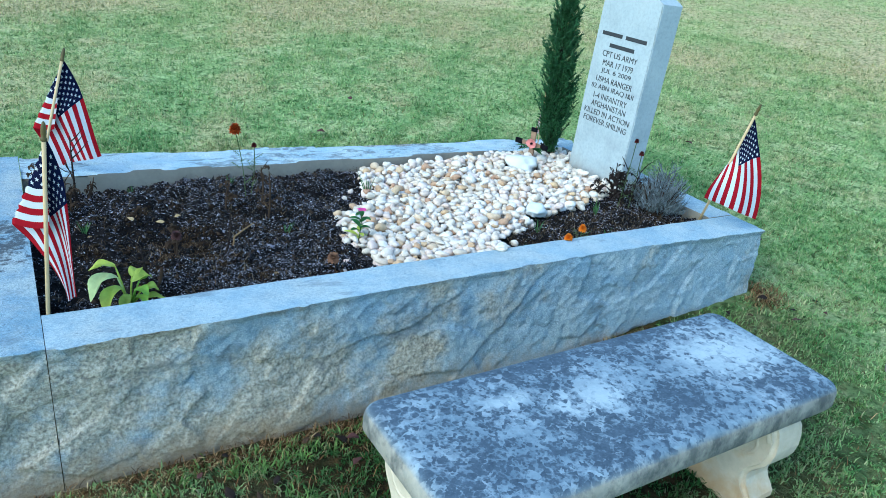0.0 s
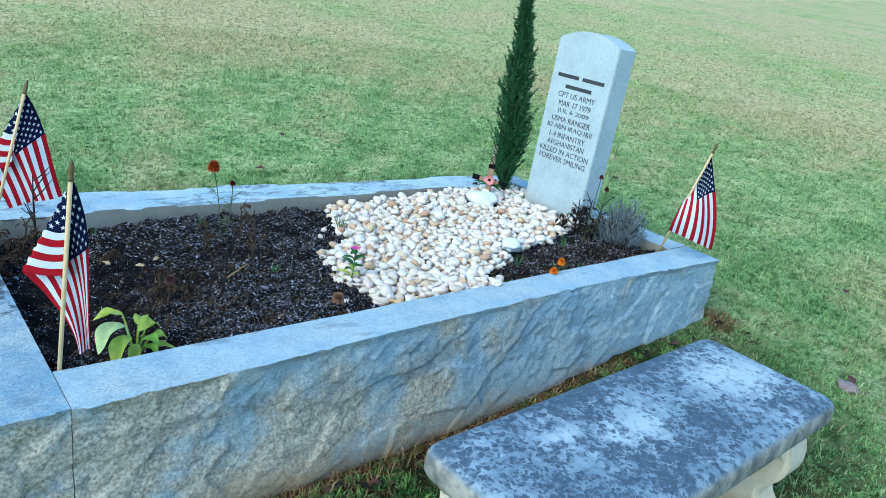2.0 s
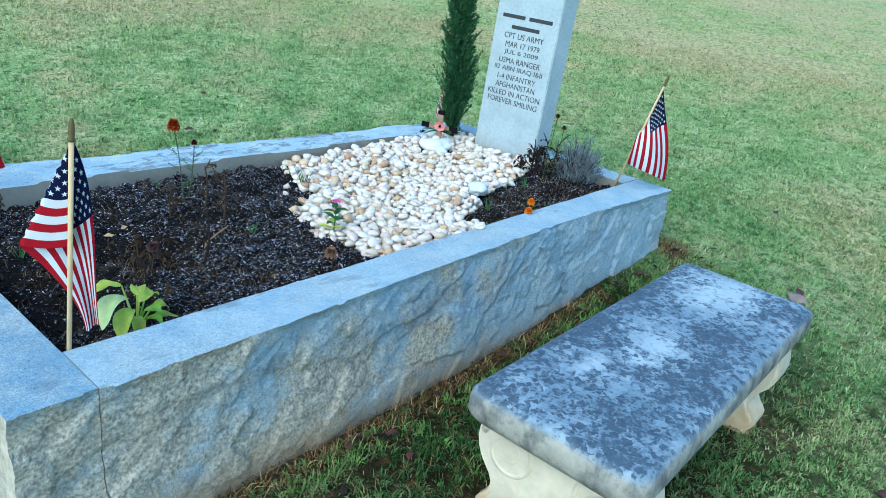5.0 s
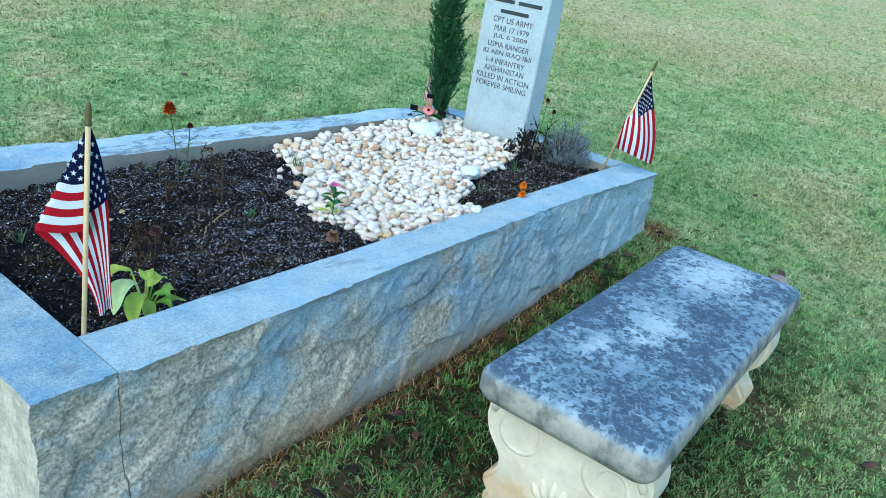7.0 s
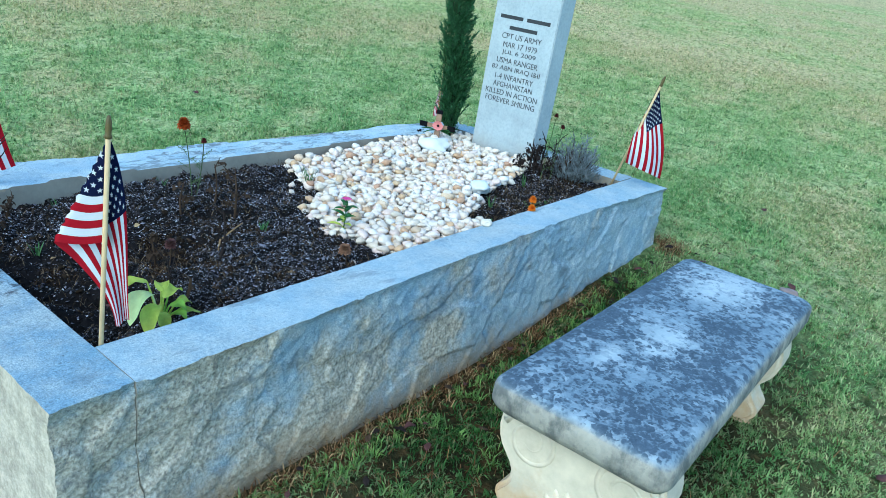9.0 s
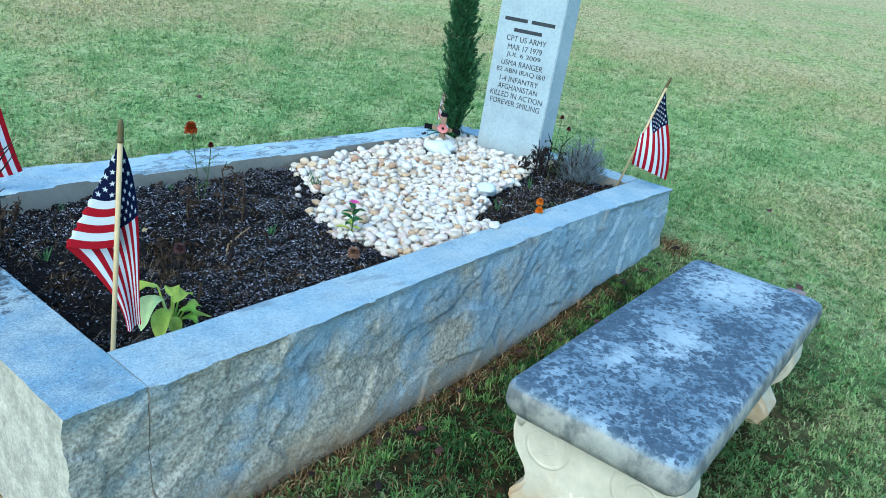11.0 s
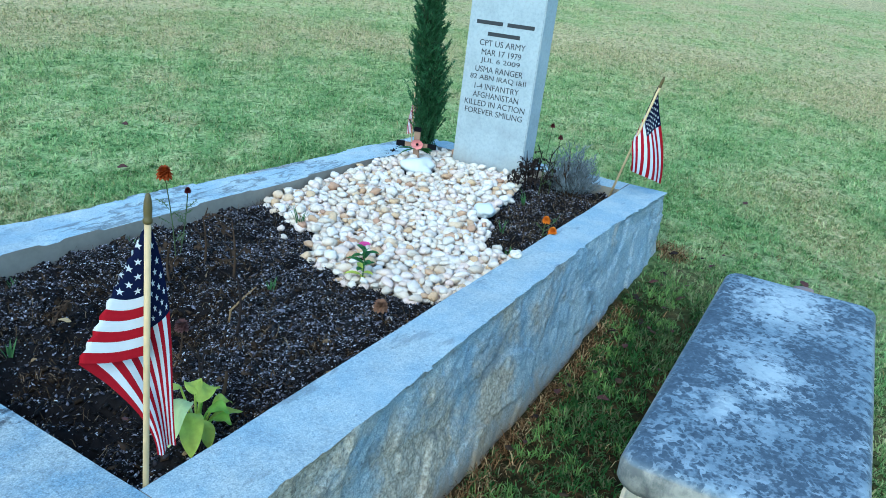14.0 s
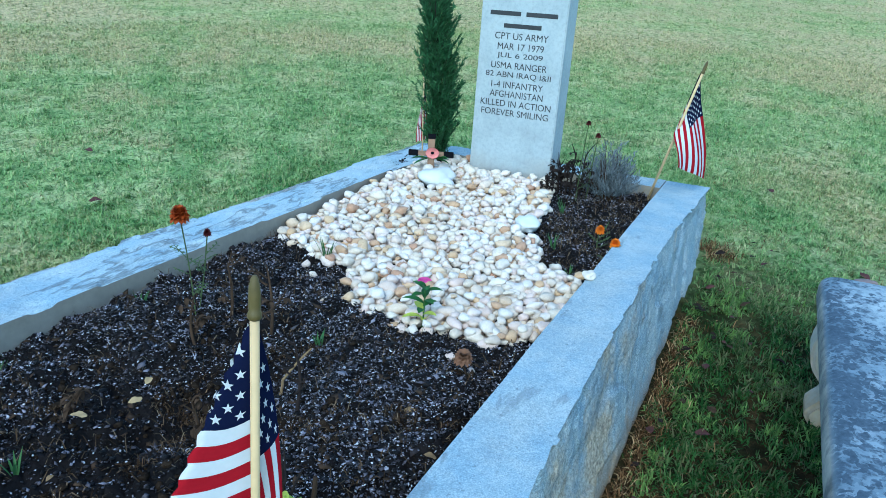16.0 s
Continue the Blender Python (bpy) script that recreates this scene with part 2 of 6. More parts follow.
M_LEAF = leafy("green_leaf", (0.05, 0.14, 0.035))
M_STEM = leafy("green_stem", (0.10, 0.14, 0.05))
M_TUFT = leafy("tuft", (0.08, 0.17, 0.05))
M_LIME = leafy("lime_leaf", (0.50, 0.56, 0.09), 0.2)
M_FRESH = leafy("fresh_leaf", (0.33, 0.50, 0.07), 0.25)
M_LIME_PALE = leafy("pale_leaf", (0.55, 0.62, 0.28), 0.15)
M_PINK = leafy("pink_petal", (0.72, 0.08, 0.32), 0.15)
M_RUST = leafy("rust_petal", (0.35, 0.062, 0.008), 0.45)
M_MAROON = leafy("maroon_petal", (0.10, 0.015, 0.015), 0.3)
M_ORANGE = leafy("orange_petal", (0.80, 0.25, 0.01), 0.2)
M_TURF = leafy("fresh_grass", (0.17, 0.27, 0.065), 0.3, 0.3, 0.6)
M_CYPRESS = leafy("cypress_spray", (0.045, 0.115, 0.042), 0.4, 0.2, 0.98)
M_CROWN = leafy("tree_leaf", (0.035, 0.07, 0.025), 0.3, 0.25, 0.5)
M_LAVENDER = leafy("lavender_leaf", (0.16, 0.178, 0.185), 0.3, 0.2, 0.9)


# strip between kerb and bench whose shade is put into the grass colour
SHADE_STRIP = (1.35, -0.24, 0), (0.6, 1, 1)


def lawn_colour(nt, vec):
    """Deep green stands for shade beside the stone; paler and drier across the lawn."""
    big, mid, fine = noise_tex(nt, vec, 0.42, 6, 0.66), noise_tex(nt, vec, 3.2, 7, 0.74), noise_tex(nt, vec, 34, 4, 0.7)
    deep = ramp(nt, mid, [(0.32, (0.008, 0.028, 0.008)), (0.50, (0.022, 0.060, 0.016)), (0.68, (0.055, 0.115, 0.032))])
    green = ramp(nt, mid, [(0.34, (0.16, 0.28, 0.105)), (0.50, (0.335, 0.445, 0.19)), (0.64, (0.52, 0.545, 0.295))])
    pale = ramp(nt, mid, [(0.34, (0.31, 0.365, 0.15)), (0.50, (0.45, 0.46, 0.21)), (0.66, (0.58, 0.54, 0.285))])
    dry = ramp(nt, fine, [(0.3, (0.46, 0.37, 0.20)), (0.7, (0.72, 0.56, 0.34))])

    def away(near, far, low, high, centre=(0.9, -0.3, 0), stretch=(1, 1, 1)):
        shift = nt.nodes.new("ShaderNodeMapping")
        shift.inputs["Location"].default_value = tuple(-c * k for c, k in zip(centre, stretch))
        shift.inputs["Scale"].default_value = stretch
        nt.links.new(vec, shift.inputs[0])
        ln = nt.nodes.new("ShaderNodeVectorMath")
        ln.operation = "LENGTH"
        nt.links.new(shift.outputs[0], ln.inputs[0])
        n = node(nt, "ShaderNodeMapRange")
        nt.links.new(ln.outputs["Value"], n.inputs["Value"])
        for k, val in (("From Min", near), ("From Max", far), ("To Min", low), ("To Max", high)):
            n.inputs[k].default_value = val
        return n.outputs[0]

    add = nt.nodes.new("ShaderNodeMath")
    add.operation = "ADD"
    nt.links.new(big, add.inputs[0])
    nt.links.new(away(2.6, 6.5, -0.13, 0.05), add.inputs[1])
    patch = ramp(nt, add.outputs[0], [(0.45, (0, 0, 0)), (0.59, (0.95, 0.95, 0.95))])
    # brighter light on the far lawn, put in as a paler green with distance
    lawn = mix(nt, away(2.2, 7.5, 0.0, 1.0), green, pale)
    spots = ramp(nt, noise_tex(nt, vec, 1.5, 6, 0.68), [(0.50, (0, 0, 0)), (0.64, (0.7, 0.7, 0.7))])
    lawn = mix(nt, spots, lawn, dry)
    # the gap's shade, as darker green that fades out of the strip
    lawn = mix(nt, away(0.40, 0.78, 0.0, 1.0, SHADE_STRIP[0], SHADE_STRIP[1]), deep, lawn)
    lawn = mix(nt, patch, lawn, dry)
    # shadows between grass clumps, put into the colour as dark spots
    clump = ramp(nt, noise_tex(nt, vec, 19, 4, 0.6), [(0.36, (0.24, 0.34, 0.23)), (0.48, (0.95, 0.96, 0.92)), (0.64, (1.0, 1.0, 0.96))])
    lawn = mix(nt, 1.0, lawn, (1.22, 1.22, 1.20), "MULTIPLY")
    # the same at a finer scale, painted shade between single blades
    gap_shade = ramp(nt, noise_tex(nt, vec, 58, 3, 0.6), [(0.36, (0.30, 0.38, 0.28)), (0.52, (1, 1, 1))])
    lawn = mix(nt, 0.8, lawn, gap_shade, "MULTIPLY")
    return mix(nt, 0.85, lawn, clump, "MULTIPLY"), fine, away


def ground_material():
    m, nt, b = mat("lawn_ground", 1.0, 0.03)
    v = coords(nt)
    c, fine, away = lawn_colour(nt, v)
    # shade between the blades, put into the ground colour
    c = mix(nt, 0.75, c, ramp(nt, noise_tex(nt, v, 9, 6, 0.7), [(0.35, (0.70, 0.70, 0.64)), (0.65, (1, 1, 0.97))]), "MULTIPLY")
    # bare earth close to the plot, its dark tone holding the bench gap's shade
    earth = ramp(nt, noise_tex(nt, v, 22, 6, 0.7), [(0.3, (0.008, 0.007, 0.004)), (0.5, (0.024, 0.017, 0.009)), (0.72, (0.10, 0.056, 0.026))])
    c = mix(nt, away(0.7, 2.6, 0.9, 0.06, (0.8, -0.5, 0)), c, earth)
    # trodden sandy soil beyond the foot of the plot
    sand = ramp(nt, noise_tex(nt, v, 26, 7, 0.72), [(0.34, (0.05, 0.032, 0.014)), (0.5, (0.16, 0.10, 0.045)), (0.68, (0.34, 0.23, 0.12))])
    nt.links.new(mix(nt, away(0.32, 0.75, 0.95, 0.0, (-0.5, 0.45, 0), (1, 0.5, 1)), c, sand), b.inputs["Base Color"])
    bump(nt, b, fine, 0.8, 0.03)
    return m


def grass_material():
    m = leafy("grass_blade", (0.1, 0.16, 0.04), 0.2, 0.30)
    nt = m.node_tree
    b = nt.nodes["Principled BSDF"]
    b.inputs["Roughness"].default_value = 0.7
    b.inputs["Specular IOR Level"].default_value = 0.06
    v = coords(nt)
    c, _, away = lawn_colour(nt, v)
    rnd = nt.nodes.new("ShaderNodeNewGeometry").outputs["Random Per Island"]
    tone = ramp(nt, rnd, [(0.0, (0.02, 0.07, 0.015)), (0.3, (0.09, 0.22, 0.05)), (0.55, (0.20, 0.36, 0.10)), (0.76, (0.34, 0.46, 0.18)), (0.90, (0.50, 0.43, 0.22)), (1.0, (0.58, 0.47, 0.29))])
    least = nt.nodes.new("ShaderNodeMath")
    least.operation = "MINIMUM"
    # random tones weaken inside the strip, which keeps its painted shade dark
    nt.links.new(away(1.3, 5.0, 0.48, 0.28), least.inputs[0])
    nt.links.new(away(0.40, 0.78, 0.26, 0.60, SHADE_STRIP[0], SHADE_STRIP[1]), least.inputs[1])
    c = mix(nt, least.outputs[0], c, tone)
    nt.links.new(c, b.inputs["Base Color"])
    nt.links.new(c, nt.nodes["Translucent BSDF"].inputs[0])
    return m


def random_stone():
    """Pebbles: cream, white, pinkish and tan, one tone for each."""
    m, nt, b = mat("pebble", 0.6, 0.2)
    geo, info = nt.nodes.new("ShaderNodeNewGeometry"), nt.nodes.new("ShaderNodeObjectInfo")
    add = nt.nodes.new("ShaderNodeMath")
    add.operation = "ADD"
    nt.links.new(geo.outputs["Random Per Island"], add.inputs[0])
    nt.links.new(info.outputs["Random"], add.inputs[1])
    fr = nt.nodes.new("ShaderNodeMath")
    fr.operation = "FRACT"
    nt.links.new(add.outputs[0], fr.inputs[0])
    tone = ramp(nt, fr.outputs[0], [(0.0, (0.76, 0.71, 0.67)), (0.14, (0.66, 0.575, 0.47)), (0.32, (0.78, 0.75, 0.72)), (0.46, (0.69, 0.61, 0.50)), (0.60, (0.69, 0.56, 0.51)), (0.78, (0.77, 0.72, 0.67)), (0.92, (0.60, 0.44, 0.27)), (1.0, (0.45, 0.28, 0.19))])
    v = coords(nt)
    veil = ramp(nt, noise_tex(nt, v, 1.6, 5), [(0.35, (0.88, 0.80, 0.70)), (0.7, (1, 0.97, 0.94))])
    vein = noise_tex(nt, v, 90, 5, 0.65)
    c = mix(nt, 0.8, tone, veil, "MULTIPLY")
    c = mix(nt, 0.7, c, ramp(nt, vein, [(0.34, (0.74, 0.69, 0.65)), (0.52, (1, 1, 1))]), "MULTIPLY")
    nt.links.new(c, b.inputs["Base Color"])
    bump(nt, b, vein, 0.25, 0.003)
    return m


def island_tones(name, stops, rough=0.9, spec=0.05):
    m, nt, b = mat(name, rough, spec)
    rnd = nt.nodes.new("ShaderNodeNewGeometry").outputs["Random Per Island"]
    nt.links.new(ramp(nt, rnd, stops), b.inputs["Base Color"])
    return m


def lichen_stone():
    """Pale cast stone; dark lichen in single dots that run together in blotches, rubbed off in places."""
    m, nt, b = mat("lichen_stone", 0.85, 0.25)
    v = coords(nt)
    fine, mid, big = noise_tex(nt, v, 70, 6, 0.7), noise_tex(nt, v, 9, 5), noise_tex(nt, v, 4.2, 4, 0.55)
    # the bluish tint stands for sky reflected in the seat's upward faces
    stone = ramp(nt, mid, [(0.30, (0.14, 0.19, 0.24)), (0.5, (0.25, 0.31, 0.36)), (0.7, (0.38, 0.43, 0.47))])
    for centre, size in (((-0.10, 0.0, 0.15), (0.17, 0.10, 1)), ((-0.26, 0.075, 0.15), (0.09, 0.035, 1)), ((0.40, 0.03, 0.15), (0.22, 0.18, 1))):
        stone = mix(nt, maths(nt, "MULTIPLY", blob(nt, v, centre, size), 0.7), stone, (0.50, 0.545, 0.56))
    stone = mix(nt, 0.5, stone, ramp(nt, fine, [(0.3, (0.72, 0.75, 0.78)), (0.6, (1, 1, 1))]), "MULTIPLY")
    vor = node(nt, "ShaderNodeTexVoronoi", Scale=78.0)
    nt.links.new(mix(nt, 0.03, v, node_colour(nt, v, 55), "ADD"), vor.inputs["Vector"])
    cell = nt.nodes.new("ShaderNodeSeparateColor")
    nt.links.new(vor.outputs["Color"], cell.inputs[0])
    thick = maths(nt, "MULTIPLY_ADD", big, 2.3, -0.86)
    thick = maths(nt, "MULTIPLY_ADD", noise_tex(nt, v, 15, 5, 0.65), 1.3, maths(nt, "ADD", thick, -0.62))
    # the last oval puts the shade of the kerb-side edge into the lichen
    for centre, size, amount in (((-0.10, 0.0, 0.15), (0.16, 0.11, 1), -0.42), ((-0.26, 0.075, 0.15), (0.08, 0.04, 1), -0.35), ((0.45, 0.02, 0.15), (0.16, 0.2, 1), -0.28),
                                 ((-0.50, -0.03, 0.15), (0.16, 0.24, 1), 0.12), ((0.12, -0.09, 0.15), (0.34, 0.10, 1), 0.32), ((-0.18, -0.13, 0.15), (0.26, 0.07, 1), 0.2), ((0.0, 0.12, 0.15), (0.4, 0.06, 1), 0.14), ((0.05, 0.185, 0.12), (0.75, 0.055, 1), 0.5)):
        thick = maths(nt, "MULTIPLY_ADD", blob(nt, v, centre, size), amount, thick)
    thick = maths(nt, "MULTIPLY_ADD", cell.outputs[0], 0.62, maths(nt, "ADD", thick, -0.12))
    speck = node(nt, "ShaderNodeTexVoronoi", Scale=125.0)
    nt.links.new(v, speck.inputs["Vector"])
    near = maths(nt, "MULTIPLY_ADD", speck.outputs["Distance"], 0.45, maths(nt, "MULTIPLY", vor.outputs["Distance"], 0.65))
    gap = maths(nt, "SUBTRACT", maths(nt, "MULTIPLY_ADD", noise_tex(nt, v, 110, 4, 0.7), 0.5, maths(nt, "ADD", thick, -0.25)), near)
    blot = ramp(nt, maths(nt, "ADD", gap, 0.5), [(0.38, (0, 0, 0)), (0.66, (0.9, 0.9, 0.9))])
    # a thin dark film between the dots
    film = ramp(nt, thick, [(0.12, (0, 0, 0)), (0.62, (0.8, 0.8, 0.8))])
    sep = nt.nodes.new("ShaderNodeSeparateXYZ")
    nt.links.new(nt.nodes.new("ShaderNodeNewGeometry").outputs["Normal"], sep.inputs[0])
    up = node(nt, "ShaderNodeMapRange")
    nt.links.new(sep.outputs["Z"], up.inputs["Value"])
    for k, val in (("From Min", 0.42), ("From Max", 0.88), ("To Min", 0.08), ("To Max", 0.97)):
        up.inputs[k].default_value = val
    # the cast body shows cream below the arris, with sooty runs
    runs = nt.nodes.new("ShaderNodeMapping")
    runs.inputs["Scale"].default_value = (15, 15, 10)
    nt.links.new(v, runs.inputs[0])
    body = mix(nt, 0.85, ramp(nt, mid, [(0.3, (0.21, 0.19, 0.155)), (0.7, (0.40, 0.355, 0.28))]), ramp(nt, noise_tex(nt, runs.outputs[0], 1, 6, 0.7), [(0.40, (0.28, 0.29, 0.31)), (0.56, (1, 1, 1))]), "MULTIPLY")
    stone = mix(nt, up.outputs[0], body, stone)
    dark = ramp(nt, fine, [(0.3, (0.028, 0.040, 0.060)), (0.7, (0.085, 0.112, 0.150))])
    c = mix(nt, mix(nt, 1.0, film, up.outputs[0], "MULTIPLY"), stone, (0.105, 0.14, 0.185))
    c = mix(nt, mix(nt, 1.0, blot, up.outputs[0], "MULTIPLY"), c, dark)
    nt.links.new(c, b.inputs["Base Color"])
    bump(nt, b, mix(nt, 0.5, fine, blot), 0.35, 0.004)
    return m


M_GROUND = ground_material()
M_GRASS = grass_material()
M_PEBBLE = random_stone()
# the pale violet tones stand for sky glints on the dark chips
M_MULCH = island_tones("mulch", [(0.0, (0.002, 0.0018, 0.0022)), (0.55, (0.006, 0.005, 0.0058)), (0.76, (0.030, 0.025, 0.028)), (0.90, (0.11, 0.10, 0.12)), (1.0, (0.32, 0.30, 0.36))], 0.7, 0.2)
M_CLOD = simple("clod", (0.026, 0.018, 0.012), 1.0, 0.7, 160, 0.02, bumps=0.9)
M_FIBRE = island_tones("fibre", [(0.0, (0.03, 0.02, 0.012)), (0.6, (0.10, 0.065, 0.035)), (1.0, (0.28, 0.21, 0.13))])
M_ROOT = island_tones("root", [(0.0, (0.008, 0.005, 0.003)), (0.6, (0.034, 0.020, 0.011)), (0.9, (0.11, 0.068, 0.036)), (1.0, (0.22, 0.15, 0.09))])
# grit and perlite; the palest violet tones also paint in glints
M_GRIT = island_tones("grit", [(0.0, (0.012, 0.011, 0.013)), (0.5, (0.06, 0.055, 0.07)), (0.8, (0.33, 0.31, 0.37)), (1.0, (0.80, 0.79, 0.86))], 0.6, 0.25)
M_LICHEN = lichen_stone()
M_THATCH = island_tones("thatch", [(0.0, (0.03, 0.016, 0.008)), (0.4, (0.11, 0.056, 0.024)), (0.8, (0.28, 0.165, 0.07)), (1.0, (0.50, 0.38, 0.20))])


# ---------------------------------------------------------------- mesh helpers
def link_mesh(name, bm, material, parent=None, smooth=False):
    me = bpy.data.meshes.new(name)
    bm.to_mesh(me)
    bm.free()
    for m in material if isinstance(material, (list, tuple)) else [material]:
        me.materials.append(m)
    if smooth:
        me.polygons.foreach_set("use_smooth", [True] * len(me.polygons))
    ob = new(name, me)
    if parent:
        ob.parent = parent
    return ob


def part(name, bm, material, parent, label="", smooth=False):
    ob = link_mesh(name, bm, material, parent, smooth)
    return tagged(ob, label)


def from_arrays(name, verts, faces, material, parent=None, smooth=False):
    """A mesh from numpy arrays; faces all have the same number of corners."""
    me = bpy.data.meshes.new(name)
    verts, faces = np.asarray(verts, np.float32), np.asarray(faces, np.int32)
    me.vertices.add(len(verts))
    me.vertices.foreach_set("co", verts.ravel())
    me.loops.add(faces.size)
    me.loops.foreach_set("vertex_index", faces.ravel())
    me.polygons.add(len(faces))
    me.polygons.foreach_set("loop_start", np.arange(0, faces.size, faces.shape[1], dtype=np.int32))
    for m in material if isinstance(material, (list, tuple)) else [material]:
        me.materials.append(m)
    if smooth:
        me.polygons.foreach_set("use_smooth", [True] * len(faces))
    me.update(calc_edges=True)
    ob = new(name, me)
    if parent:
        ob.parent = parent
    return ob


def grid_faces(nu, nv, close_v=False):
    i, j = np.meshgrid(np.arange(nu - 1), np.arange(nv if close_v else nv - 1), indexing="ij")
    a, b = i * nv + j, i * nv + (j + 1) % nv
    return np.stack([a, b, b + nv, a + nv], -1).reshape(-1, 4)


def box_bm(x0, x1, y0, y1, z0, z1, bev=0.0, seg=2):
    bm = bmesh.new()
    bmesh.ops.create_cube(bm, size=1)
    for v in bm.verts:
        v.co = ((x0 + x1) / 2 + v.co.x * (x1 - x0), (y0 + y1) / 2 + v.co.y * (y1 - y0), (z0 + z1) / 2 + v.co.z * (z1 - z0))
    if bev:
        bmesh.ops.bevel(bm, geom=bm.edges[:], offset=bev, segments=seg, affect="EDGES")
    return bm


def ground_z(x, y):
    """The lawn: it rises gently past the plot and away from it."""
    far = np.maximum(np.hypot(x, y) - 6.0, 0)
    return 0.05 * x + 0.04 * y - 0.045 * np.exp(-(((x - 1.1) / 0.7) ** 2)) + 0.012 * np.minimum(far, 60)


# ---------------------------------------------------------------- lawn
TOP = 0.39
SOIL = 0.325
rng = np.random.default_rng(7)


def build_ground():
    r = np.concatenate([np.linspace(0, 8, 60), np.geomspace(8.4, 400, 40)])
    a = np.linspace(0, 2 * np.pi, 97)[:-1]
    rr, aa = np.meshgrid(r, a, indexing="ij")
    x, y = 1.1 + rr * np.cos(aa), 0.5 + rr * np.sin(aa)
    z = ground_z(x, y)
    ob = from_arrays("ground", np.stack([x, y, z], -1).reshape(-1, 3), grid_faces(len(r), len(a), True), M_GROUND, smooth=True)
    return tagged(ob, "gently rising mown lawn with dry patches", "lawn", kind="structure")


def blades(name, px, py, length, width, lean, material, label, az=None, tris=3, base=None, category="grass"):
    """Many grass blades as one mesh: one to three triangles each, bent over."""
    n = len(px)
    az = rng.uniform(0, 2 * np.pi, n) if az is None else az
    d = np.stack([np.cos(az), np.sin(az), np.zeros(n)], -1)
    turn = az + rng.normal(0, 0.5, n)
    s = np.stack([-np.sin(turn), np.cos(turn), np.zeros(n)], -1) * (width / 2)[:, None]
    up = np.array([0, 0, 1.0])
    p0 = np.stack([px, py, ground_z(px, py) - 0.004 if base is None else base], -1)
    p1 = p0 + (d * np.sin(lean * 0.5)[:, None] + up * np.cos(lean * 0.5)[:, None]) * (length * 0.55)[:, None]
    p2 = p1 + (d * np.sin(lean * 1.35)[:, None] + up * np.cos(lean * 1.35)[:, None]) * (length * 0.45)[:, None]
    if tris == 3:
        v, f = np.stack([p0 - s, p0 + s, p1 - s * 0.8, p1 + s * 0.8, p2], 1), np.array([[0, 1, 3], [0, 3, 2], [2, 3, 4]])
    elif tris == 2:
        v, f = np.stack([p0, p1 - s, p1 + s, p2], 1), np.array([[0, 2, 1], [1, 2, 3]])
    else:
        v, f = np.stack([p0 - s, p0 + s, p2], 1), np.array([[0, 1, 2]])
    faces = (np.arange(n)[:, None, None] * v.shape[1] + f[None]).reshape(-1, 3)
    v = v.reshape(-1, 3)
    ob = from_arrays(name, v, faces, material)
    return tagged(ob, label, category, kind="stuff")


def outside_plot(px, py):
    return ~((px > -0.19) & (px < 2.49) & (py > -0.035) & (py < 1.39))


